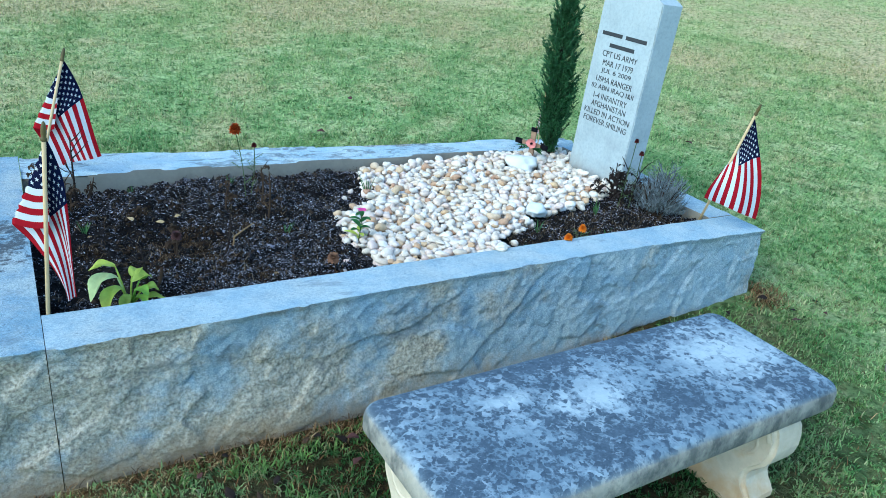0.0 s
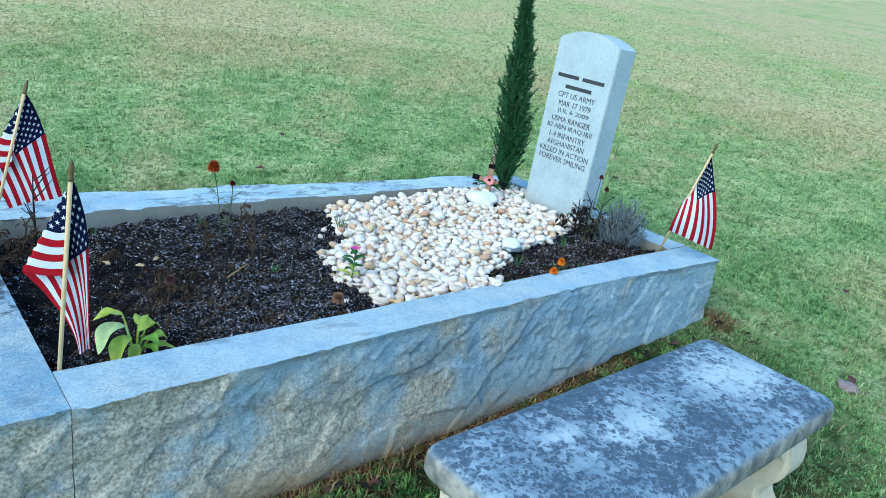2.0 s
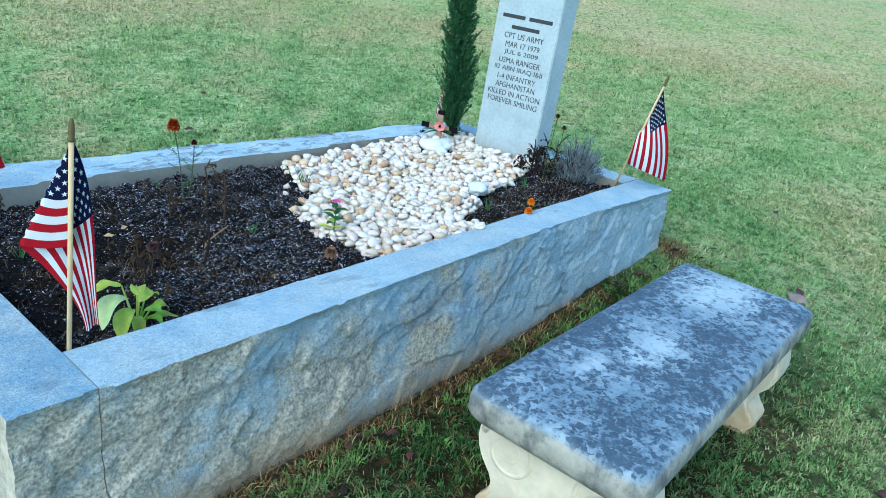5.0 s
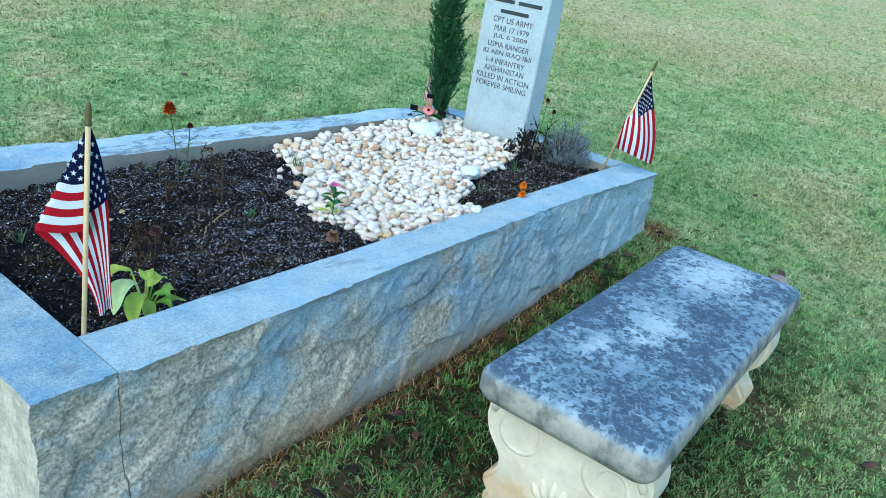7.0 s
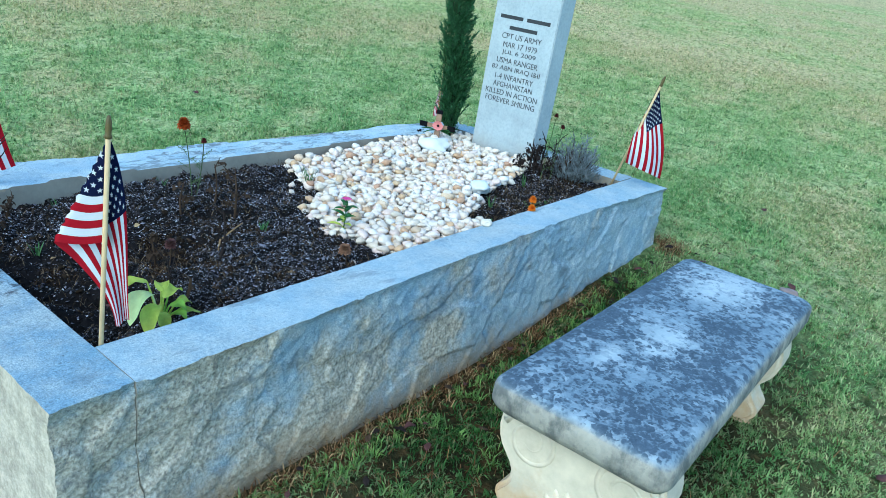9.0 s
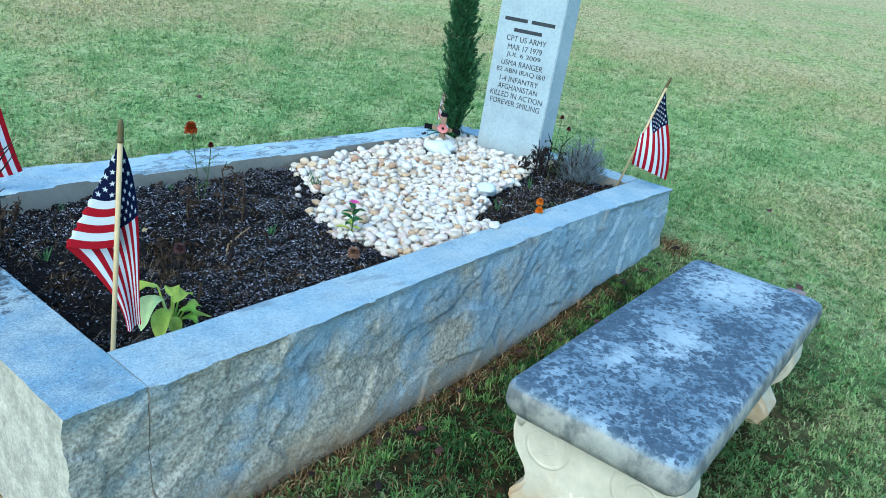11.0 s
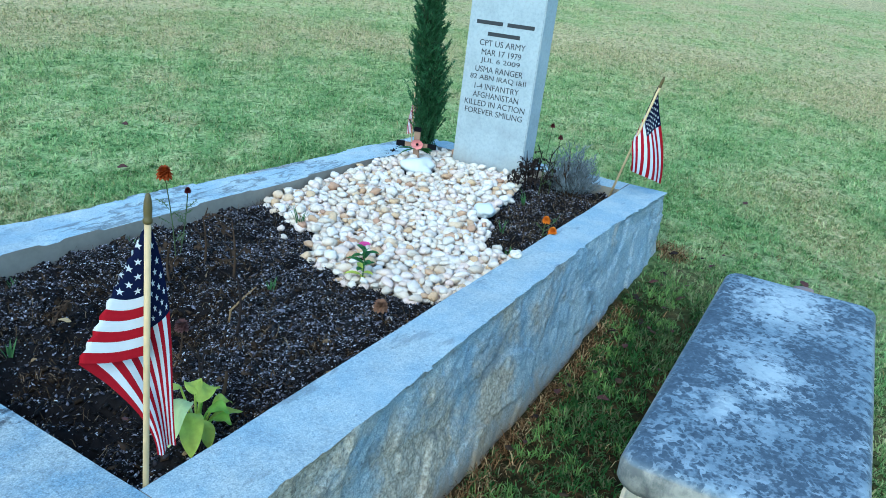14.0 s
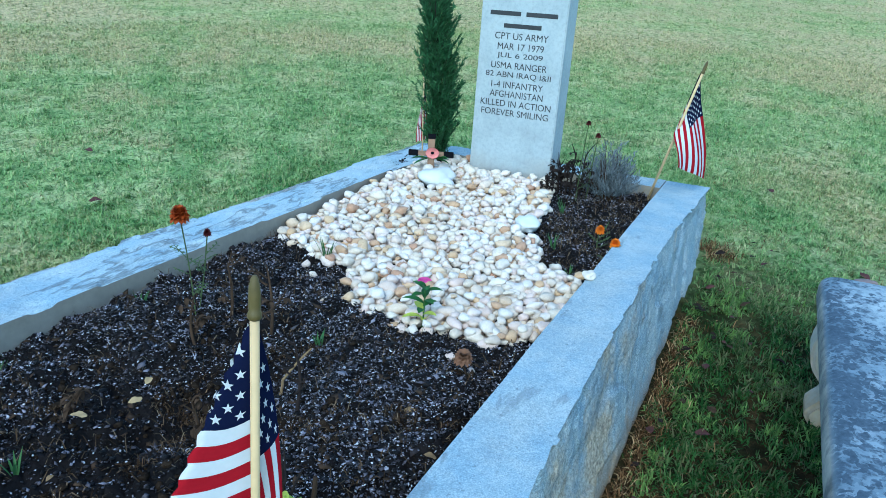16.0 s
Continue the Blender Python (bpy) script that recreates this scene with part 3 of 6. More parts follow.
def build_grass():
    # tufts near the plot: blades that spread from one crown
    n = 76000
    rad = 0.1 + 3.5 * rng.random(n) ** 0.68
    ang = rng.uniform(-0.8, 2.65, n)
    tx, ty = 0.4 + rad * np.cos(ang), -1.1 + rad * np.sin(ang)
    bare = 0.8 * np.exp(-np.maximum(-0.03 - ty, 0) / 0.05) * ((tx > -0.3) & (tx < 2.5) & (ty < 0.1))
    bare = np.maximum(bare, 0.97 * np.exp(-np.maximum(-0.17 - tx, 0) / 0.55) * ((tx < -0.1) & (ty > -0.1)))
    worn = np.exp(-(((tx - 0.6) / 0.75) ** 2) - ((ty + 0.22) / 0.26) ** 2)
    bare = np.maximum(bare, 0.35 * worn)
    thin = 0.34 + 0.55 * fbm(tx, ty, 31, 16) + 0.4 * fbm(tx, ty, 38, 47) + 0.45 * worn * fbm(tx, ty, 37, 30)
    keep = outside_plot(tx, ty) & (rng.random(n) > bare) & (rng.random(n) > np.clip(thin, 0, 0.85))
    tx, ty = tx[keep], ty[keep]
    # taller tufts between kerb and bench, to deepen the shade there
    gap_tall = np.clip(1 - np.abs(ty + 0.28) / 0.3, 0, 1) * np.clip((tx - 0.8) / 0.4, 0, 1) * np.clip((2.5 - tx) / 0.3, 0, 1)
    per = 9
    k = len(tx)
    px, py = np.repeat(tx, per) + rng.normal(0, 0.007, k * per), np.repeat(ty, per) + rng.normal(0, 0.007, k * per)
    az = np.repeat(rng.uniform(0, 6.28, k), per) + rng.normal(0, 1.1, k * per)
    size = np.repeat(rng.uniform(0.6, 1.25, k) * (1 + 0.5 * gap_tall), per)
    length = rng.uniform(0.010, 0.034, k * per) * size
    width = rng.uniform(0.0024, 0.0062, k * per)
    lean = np.clip(rng.normal(1.05, 0.45, k * per), 0.1, 1.7)
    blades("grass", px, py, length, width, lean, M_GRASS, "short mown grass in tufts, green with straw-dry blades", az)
    # fresh tufts standing in the worn strip beside the stone
    k, per = 520, 14
    tx, ty = rng.uniform(-0.1, 2.3, k), -0.06 - np.abs(rng.normal(0, 0.22, k))
    ok = fbm(tx, ty, 39, 20) > 0.05
    tx, ty = tx[ok], ty[ok]
    n = len(tx) * per
    px, py = np.repeat(tx, per) + rng.normal(0, 0.008, n), np.repeat(ty, per) + rng.normal(0, 0.008, n)
    blades("grass", px, py, rng.uniform(0.016, 0.045, n), rng.uniform(0.0026, 0.0055, n), np.clip(rng.normal(0.9, 0.4, n), 0.1, 1.6), M_TURF, "fresh yellow-green tufts in the worn strip")
    # the lawn beyond, coarser with distance
    for n, near, span, power, tris in ((430000, 2.5, 5.5, 1.25, 2), (520000, 3.8, 16, 1.5, 1)):
        rad = near + span * rng.random(n) ** power
        ang = rng.uniform(-0.78, 2.6, n)
        px, py = 0.4 + rad * np.cos(ang), -1.1 + rad * np.sin(ang)
        keep = (rng.random(n) < np.clip((20 - rad) / 9, 0, 1)) & (rng.random(n) < np.clip((rad - near) / (0.9 if tris == 2 else 3.0), 0.05, 1)) & (rng.random(n) > np.clip(0.28 + 0.4 * fbm(px, py, 33, 9) + 0.9 * fbm(px, py, 34, 36), 0, 0.96)) & outside_plot(px, py)
        px, py, rad = px[keep], py[keep], rad[keep]
        n = len(px)
        blades("grass", px, py, rng.uniform(0.012, 0.040, n) * (1 + 0.03 * rad), rng.uniform(0.003, 0.0068, n) * (1 + 0.14 * rad) * (1.9 if tris == 1 else 1), np.clip(rng.normal(1.1, 0.5, n), 0.05, 1.8), M_GRASS, "short lawn grass farther off, drying in patches", 4 * fbm(px, py, 35, 12) + rng.normal(0, 1.7, n), tris)
    # the lawn behind the path
    n = 130000
    rad, ang = 0.2 + 9 * rng.random(n) ** 0.75, rng.uniform(2.55, 5.55, n)
    px, py = 0.4 + rad * np.cos(ang), -1.1 + rad * np.sin(ang)
    ok = outside_plot(px, py) & (rng.random(n) < np.clip((9.4 - rad) / 4, 0, 1))
    px, py = px[ok], py[ok]
    n = len(px)
    blades("grass", px, py, rng.uniform(0.02, 0.05, n), rng.uniform(0.007, 0.015, n), np.clip(rng.normal(0.9, 0.4, n), 0.05, 1.6), M_GRASS, "short lawn grass behind the path", None, 1)
    # dead stems on the bare earth along the stone, and raked into the worn grass
    m = 5600
    px, py = rng.uniform(-0.3, 1.9, m), -0.03 - np.abs(rng.normal(0, 0.035, m))
    k = m // 5
    px[:k], py[:k] = -0.17 - np.abs(rng.normal(0, 0.12, k)), rng.uniform(-0.15, 1.4, k)
    k2 = int(m * 0.30)
    px[k:k2], py[k:k2] = rng.normal(0.55, 0.4, k2 - k), -0.05 - np.abs(rng.normal(0.15, 0.2, k2 - k))
    px[-700:], py[-700:] = rng.normal(2.5, 0.05, 700), rng.normal(-0.05, 0.05, 700)
    ok = outside_plot(px, py)
    far, turn = 0.3 + 4.2 * rng.random(14000) ** 0.8, rng.uniform(-0.8, 2.65, 14000)
    qx, qy = 0.4 + far * np.cos(turn), -1.1 + far * np.sin(turn)
    loose = outside_plot(qx, qy) & (rng.random(14000) < np.clip(0.5 + 1.2 * fbm(qx, qy, 36, 11), 0.05, 1))
    px, py = np.concatenate([px[ok], qx[loose]]), np.concatenate([py[ok], qy[loose]])
    m = len(px)
    blades("dead_grass", px, py, rng.uniform(0.02, 0.06, m), rng.uniform(0.0014, 0.0032, m), rng.uniform(0.9, 1.55, m), M_THATCH, "brown dead grass stems along the stone")


# ---------------------------------------------------------------- split granite
def facets(s, z, seed, span, size, lift, tilt):
    """Flat fracture faces, one for each cell, that meet in small steps."""
    r = np.random.default_rng(seed)
    n = max(6, int((span[1] - span[0] + 0.3) * 0.75 / (size * size)))
    ps, pz = r.uniform(span[0] - 0.15, span[1] + 0.15, n), r.uniform(-0.2, 0.55, n)
    hh, gu, gw = r.uniform(-lift, lift, n), r.normal(0, tilt, n), r.normal(0, tilt, n)
    best, out = np.full(s.shape, 9.0), np.zeros(s.shape)
    for a, b, h, g1, g2 in zip(ps, pz, hh, gu, gw):
        du, dv = s - a, z - b
        u, w = 0.88 * du + 0.47 * dv, -0.47 * du + 0.88 * dv
        d = 0.6 * u * u + 1.7 * w * w
        near = d < best
        best = np.where(near, d, best)
        out = np.where(near, h + g1 * u + g2 * w, out)
    return np.clip(out, -2.5 * lift, 2.5 * lift)


def edge_scars(s, deep, seed, span):
    """Bowls knocked out of the split face just under its upper arris."""
    r = np.random.default_rng(seed)
    out, at = np.zeros(s.shape), span[0] - 0.1
    while at < span[1] + 0.1:
        wide, tall, mid, dig = r.uniform(0.06, 0.15), r.uniform(0.035, 0.085), r.uniform(0.012, 0.035), r.uniform(0.006, 0.016)
        lean = r.uniform(-0.2, 0.9)
        u, w = (s - at - lean * deep) / wide, (deep - mid) / tall
        out = np.maximum(out, dig * np.clip(1 - u * u - w * w, 0, 1) ** 0.7)
        at += r.uniform(0.05, 0.17)
    for _ in range(int((span[1] - span[0]) * 8)):
        u, w = s - r.uniform(*span), deep - r.uniform(0.08, 0.5)
        long_, wide, dig, a = r.uniform(0.06, 0.14), r.uniform(0.02, 0.05), r.uniform(0.003, 0.008), r.normal(-0.35, 0.5)
        p, q = (u * np.cos(a) + w * np.sin(a)) / long_, (-u * np.sin(a) + w * np.cos(a)) / wide
        out = np.maximum(out, dig * np.clip(1 - p * p - q * q, 0, 1) ** 0.8)
    return out


def fbm(s, z, seed, scale):
    out = np.zeros(s.shape)
    r = np.random.default_rng(seed)
    for o in range(5):
        f, amp = scale * 1.9**o, 0.5**o
        for _ in range(3):
            a, ph = r.uniform(0, np.pi), r.uniform(0, 6.28)
            out += amp * np.sin((s * np.cos(a) + z * np.sin(a)) * f + ph + 1.7 * np.sin(s * f * 0.31 + z * f * 0.43 + ph))
    return out / 4


def stone_block(name, lo, hi, rough, label, seed, edge=None, step=0.006, amp=1.0, pale="", top_finish=None, flake=0.0):
    """A granite block. rough: the split sides, '-x', '+x', '-y', '+y'; the rest is sawn. edge: inward run of the split edge along the stone."""
    lo, hi = np.array(lo, float), np.array(hi, float)
    verts, faces, finish, count = [], [], [], 0
    dirs = {"-x": (0, -1), "+x": (0, 1), "-y": (1, -1), "+y": (1, 1), "+z": (2, 1), "-z": (2, -1)}

    def displaced(p):
        q = p.copy()
        for d in rough:
            ax, sg = dirs[d]
            other = 1 - ax
            gap = np.abs(p[..., ax] - (hi if sg > 0 else lo)[ax])
            w = np.clip(1 - gap / 0.075, 0, 1) ** 0.8
            s, z = p[..., other], p[..., 2]
            deep = hi[2] - z
            run = edge(s) if edge is not None and ax == 1 else 0.004 + 0 * s
            # the two stones of the front were split from one face
            span, grain = ((-0.2, 2.5), 41) if d == "-y" else ((lo[other], hi[other]), seed)
            warp, rise = s + 0.008 * fbm(s, z, grain + 3, 24), z + 0.006 * fbm(s, z, grain + 4, 29)
            scar = facets(warp, rise, grain + 17 + sg, span, 0.17, 0.0036, 0.055) + facets(warp, rise, grain + 19 + sg, span, 0.07, 0.0011, 0.055) + facets(warp, rise, grain + 23 + sg, span, 0.022, 0.001, 0.09)
            scar = scar + 0.0014 * fbm(s, z, grain, 130) - 0.6 * edge_scars(warp, deep + 0.3 * (z - rise), grain + 31 + sg, span) - 0.002
            top = 0.0015 * fbm(s, 0 * z, grain + 2, 60) + 0.35 * facets(s, 0 * z + hi[2], grain + 5, span, 0.06, 0.006, 0.2)
            t = np.clip(deep / 0.022, 0, 1)
            off = -run * np.clip(1 - deep / 0.36, 0, 1) + top * (1 - t) + t * scar
            off = off * (0.25 if d == pale else amp) * (0.4 + 0.6 * np.clip((z - 0.02) / 0.15, 0, 1))
            if d == "-y":
                off = off + 0.022 * np.clip((deep - 0.14) / 0.2, 0, 1)
            # keep the corner shared with a neighbouring split side closed
            q[..., ax] += sg * off * w
        zf = np.clip((p[..., 2] - hi[2] + 0.001) / 0.001, 0, 1)
        q[..., 2] += zf * 0.0016 * fbm(p[..., 0], p[..., 1], seed + 3, 18)
        if flake:
            # thin flakes have split off along the stone
            leaf = fbm(p[..., 0] * 0.45, p[..., 1] * 1.5, seed + 8, 13)
            q[..., 2] -= zf * flake * (np.clip((leaf - 0.05) / 0.03, 0, 1) + np.clip((leaf - 0.42) / 0.03, 0, 1) + np.clip((-0.4 - leaf) / 0.03, 0, 1))
        return q

    for d, (ax, sg) in dirs.items():
        if d == "-z":
            continue
        a, b = [i for i in range(3) if i != ax]
        fine = step if d in rough or d == "+z" else step * 1.7
        na, nb = max(2, int((hi[a] - lo[a]) / fine)), max(2, int((hi[b] - lo[b]) / fine))
        u, v = np.meshgrid(np.linspace(lo[a], hi[a], na), np.linspace(lo[b], hi[b], nb), indexing="ij")
        p = np.empty(u.shape + (3,))
        p[..., a], p[..., b], p[..., ax] = u, v, (hi if sg > 0 else lo)[ax]
        q = displaced(p)
        f = grid_faces(na, nb)
        if (sg > 0) != (ax == 1):
            pass
        else:
            f = f[:, ::-1]
        verts.append(q.reshape(-1, 3))
        faces.append(f + count)
        finish.append(np.full(len(f), 3 if d == pale else 0 if d in rough else 1 if d == "+z" else 2, np.int32))
        count += na * nb
    ob = from_arrays(name, np.concatenate(verts), np.concatenate(faces), [M_SPLIT, top_finish or M_TOP, M_SAWN, M_PALE], smooth=True)
    ob.data.polygons.foreach_set("material_index", np.concatenate(finish))
    return tagged(ob, label, "kerb stone", group="kerb stones of the plot")


def front_edge(s):
    return 0.010 + 0.025 * np.interp(s, [0, 0.35, 0.9, 1.7, 2.2, 2.46], [0, 0.05, 0.85, 1.25, 0.6, 0.0]) - 0.01


# ---------------------------------------------------------------- soil and pebbles
PEBBLE_AREA = [(1.28, 1.16), (1.17, 0.80), (0.98, 0.66), (0.93, 0.47), (0.98, 0.27), (1.06, 0.19), (1.42, 0.19), (1.42, 0.34),
               (1.74, 0.45), (2.2, 0.55), (2.25, 0.6), (2.25, 0.9), (2.33, 0.93), (2.33, 1.16)]


def in_area(x, y, area):
    odd = np.zeros(np.shape(x), bool)
    for (x0, y0), (x1, y1) in zip(area, area[1:] + area[:1]):
        cross = (y0 > y) != (y1 > y)
        odd ^= cross & (x < (x1 - x0) * (y - y0) / (y1 - y0 + 1e-12) + x0)
    return odd


def mound(x, y):
    """The bed rises towards the headstone."""
    return 0.034 * np.clip((x - 1.25) / 0.7, 0, 1) * np.clip((y - 0.35) / 0.2, 0, 1)


def soil_z(x, y):
    z = mound(x, y) + SOIL - 0.004 + 0.018 * fbm(x, y, 11, 9) + 0.018 * fbm(x, y, 12, 42) + 0.007 * fbm(x, y, 13, 130) + 0.026 * np.maximum(fbm(x, y, 14, 24), 0)
    z = z - 0.05 * np.exp(-(((x - 0.46) / 0.15) ** 2) - ((y - 0.68) / 0.12) ** 2)
    z = z + 0.018 * np.exp(-(((x - 0.62) / 0.2) ** 2) - ((y - 0.95) / 0.12) ** 2)
    z = z - 0.035 * np.exp(-((x - 0.0) / 0.2) ** 2) - 0.022 * np.exp(-((y - 0.16) / 0.05) ** 2) + 0.02 * np.exp(-(((x - 2.2) / 0.25) ** 2) - ((y - 0.33) / 0.15) ** 2)
    return z


def build_soil():
    nx, ny = 390, 176
    x, y = np.meshgrid(np.linspace(-0.02, 2.36, nx), np.linspace(0.13, 1.2, ny), indexing="ij")
    z = soil_z(x, y) + 0.004 * rng.normal(0, 1, x.shape)
    z = np.where(in_area(x, y, PEBBLE_AREA), np.minimum(z, SOIL - 0.006 + mound(x, y)), z)
    ob = from_arrays("soil_bed", np.stack([x, y, z], -1).reshape(-1, 3), grid_faces(nx, ny)[:, ::-1], M_SOIL)
    tagged(ob, "dark dug potting soil filling the plot", "soil", kind="structure")
    octa = np.array([[1, 0, 0], [-1, 0, 0], [0, 1, 0], [0, -1, 0], [0, 0, 1], [0, 0, -1]], float)
    of = np.array([[0, 2, 4], [2, 1, 4], [1, 3, 4], [3, 0, 4], [2, 0, 5], [1, 2, 5], [3, 1, 5], [0, 3, 5]])

    def crumbs(name, n, size, flat, material, label, category, patchy=0.55, least=0.28):
        px, py = rng.uniform(-0.0, 2.34, n), rng.uniform(0.165, 1.17, n)
        ok = ~in_area(px, py, PEBBLE_AREA)
        hole = 0.7 * np.exp(-(((px - 0.46) / 0.13) ** 2) - ((py - 0.68) / 0.10) ** 2)
        ok &= rng.random(n) > 0.55 * hole
        patch = 0.54 + (1.35 if patchy > 0.9 else 1) * patchy * (fbm(px, py, 21, 6) + 1.3 * fbm(px, py, 22, 21))
        ok &= rng.random(n) < np.clip(patch, least, 1)
        ok &= rng.random(n) > patchy * 1.2 * hole
        spread = np.clip((px - 0.2) / 0.3, 0, 1) * 0.6 + np.clip((py - 0.5) / 0.3, 0, 1) * 0.7
        ok &= rng.random(n) < np.clip(0.42 + spread + (1 - patchy), 0, 1)
        px, py = px[ok], py[ok]
        n = len(px)
        sc = rng.uniform(*size, n)[:, None] * np.stack([rng.uniform(0.7, 1.6, n), rng.uniform(0.5, 1, n), rng.uniform(flat * 0.6, flat, n)], -1)
        v = octa[None] * sc[:, None] * rng.uniform(0.6, 1.3, (n, 6, 1))
        a, b = rng.uniform(0, 6.28, n), rng.normal(0, 0.5, n)
        ca, sa, cb, sb = np.cos(a)[:, None], np.sin(a)[:, None], np.cos(b)[:, None], np.sin(b)[:, None]
        vx, vy, vz = v[..., 0], v[..., 1], v[..., 2]
        vx, vz = vx * cb + vz * sb, -vx * sb + vz * cb
        vx, vy = vx * ca - vy * sa, vx * sa + vy * ca
        z0 = soil_z(px, py) + 0.004
        v = np.stack([vx + px[:, None], vy + py[:, None], vz + z0[:, None]], -1).reshape(-1, 3)
        ob = from_arrays(name, v, (np.arange(n)[:, None, None] * 6 + of[None]).reshape(-1, 3), material)
        return tagged(ob, label, category, kind="stuff")

    crumbs("mulch", 52000, (0.0022, 0.0075), 0.45, M_MULCH, "dark shredded bark mulch on the soil", "mulch", 0.4)
    crumbs("bark_pieces", 500, (0.008, 0.015), 0.35, M_MULCH, "larger pieces of dark bark on the soil", "bark")
    crumbs("straw_litter", 2200, (0.004, 0.014), 0.10, M_TWIG, "scraps of brown dead stems on the soil", "litter")
    # fibres of dead stems lying across the soil
    n = 2600
    px, py = rng.uniform(0.02, 1.3, n), rng.uniform(0.18, 1.15, n)
    ok = ~in_area(px, py, PEBBLE_AREA)
    px, py = np.append(px[ok], rng.uniform(1.5, 2.3, 1500)), np.append(py[ok], rng.uniform(0.19, 0.46, 1500))
    n = len(px)
    blades("straw_fibres", px, py, rng.uniform(0.010, 0.045, n), rng.uniform(0.0008, 0.0018, n), rng.uniform(1.2, 1.5, n), M_FIBRE, "thin dead stems lying on the soil", None, 3, soil_z(px, py) + 0.006, "litter")
    # crumbly clods round the dug hollow
    ball = pebble_mesh(55, 1)
    ball.verts.ensure_lookup_table()
    bv = np.array([v.co[:] for v in ball.verts])
    bf = np.array([[v.index for v in f.verts] for f in ball.faces])
    ball.free()
    m = 560
    a, rr = rng.uniform(0, 6.28, m), rng.normal(0.2, 0.07, m)
    cx, cy = 0.45 + 1.2 * rr * np.cos(a), 0.68 + rr * np.sin(a)
    cx[:90], cy[:90] = rng.uniform(0.1, 0.95, 90), rng.uniform(0.25, 1.1, 90)
    near = rng.integers(0, 60, m)
    cx, cy = 0.25 * cx + 0.75 * cx[near] + rng.normal(0, 0.012, m), 0.25 * cy + 0.75 * cy[near] + rng.normal(0, 0.012, m)
    sz = 0.002 + 0.008 * rng.random(m) ** 2.0
    v = bv[None] * sz[:, None, None] * rng.uniform(0.45, 1.55, (m, len(bv), 1)) * np.array([1.2, 1, 0.8])
    v = v + np.stack([cx, cy, soil_z(cx, cy) + sz * 0.4], -1)[:, None]
    ob = from_arrays("soil_clods", v.reshape(-1, 3), (np.arange(m)[:, None, None] * len(bv) + bf[None]).reshape(-1, 3), M_CLOD)
    tagged(ob, "crumbly brown clods round the dug hollow", "soil", kind="stuff")
    # matted lumps of old roots
    n, per = 46, 60
    a, rr = rng.uniform(0, 6.28, n), np.abs(rng.normal(0.17, 0.12, n))
    lx, ly = 0.45 + 1.5 * rr * np.cos(a), 0.70 + 1.1 * rr * np.sin(a)
    lx[:14], ly[:14] = rng.uniform(0.3, 0.95, 14), rng.uniform(0.2, 0.5, 14)
    keep = (lx > 0.03) & (ly > 0.2) & (ly < 1.12) & ~in_area(lx, ly, PEBBLE_AREA)
    lx, ly = lx[keep], ly[keep]
    k = len(lx) * per
    wide = np.repeat(rng.uniform(0.010, 0.030, len(lx)), per)
    px, py = np.repeat(lx, per) + wide * rng.normal(0, 1, k), np.repeat(ly, per) + wide * rng.normal(0, 1, k)
    lift = np.exp(-((px - np.repeat(lx, per)) ** 2 + (py - np.repeat(ly, per)) ** 2) / wide**2)
    blades("root_mats", px, py, rng.uniform(0.008, 0.026, k), rng.uniform(0.0012, 0.0036, k), rng.uniform(1.15, 1.7, k), M_ROOT, "dark brown matted roots and dead stems in the soil", None, 3, soil_z(px, py) + 0.014 * lift, "litter")
    crumbs("grit", 135000, (0.0011, 0.0037), 0.5, M_GRIT, "pale grit and perlite mixed into the soil", "grit", 0.95, 0.16)


def pebble_mesh(seed, sub=2):
    bm = bmesh.new()
    bmesh.ops.create_icosphere(bm, subdivisions=sub, radius=1)
    r = random.Random(seed)
    o = Vector((r.uniform(-9, 9), r.uniform(-9, 9), r.uniform(-9, 9)))
    for v in bm.verts:
        k = 1 + 0.42 * noise.noise(v.co * 0.9 + o) + 0.26 * noise.noise(v.co * 1.7 + o)
        v.co = v.co * k
        v.co.z *= 1 - 0.12 * max(0, v.co.z)
    return bm


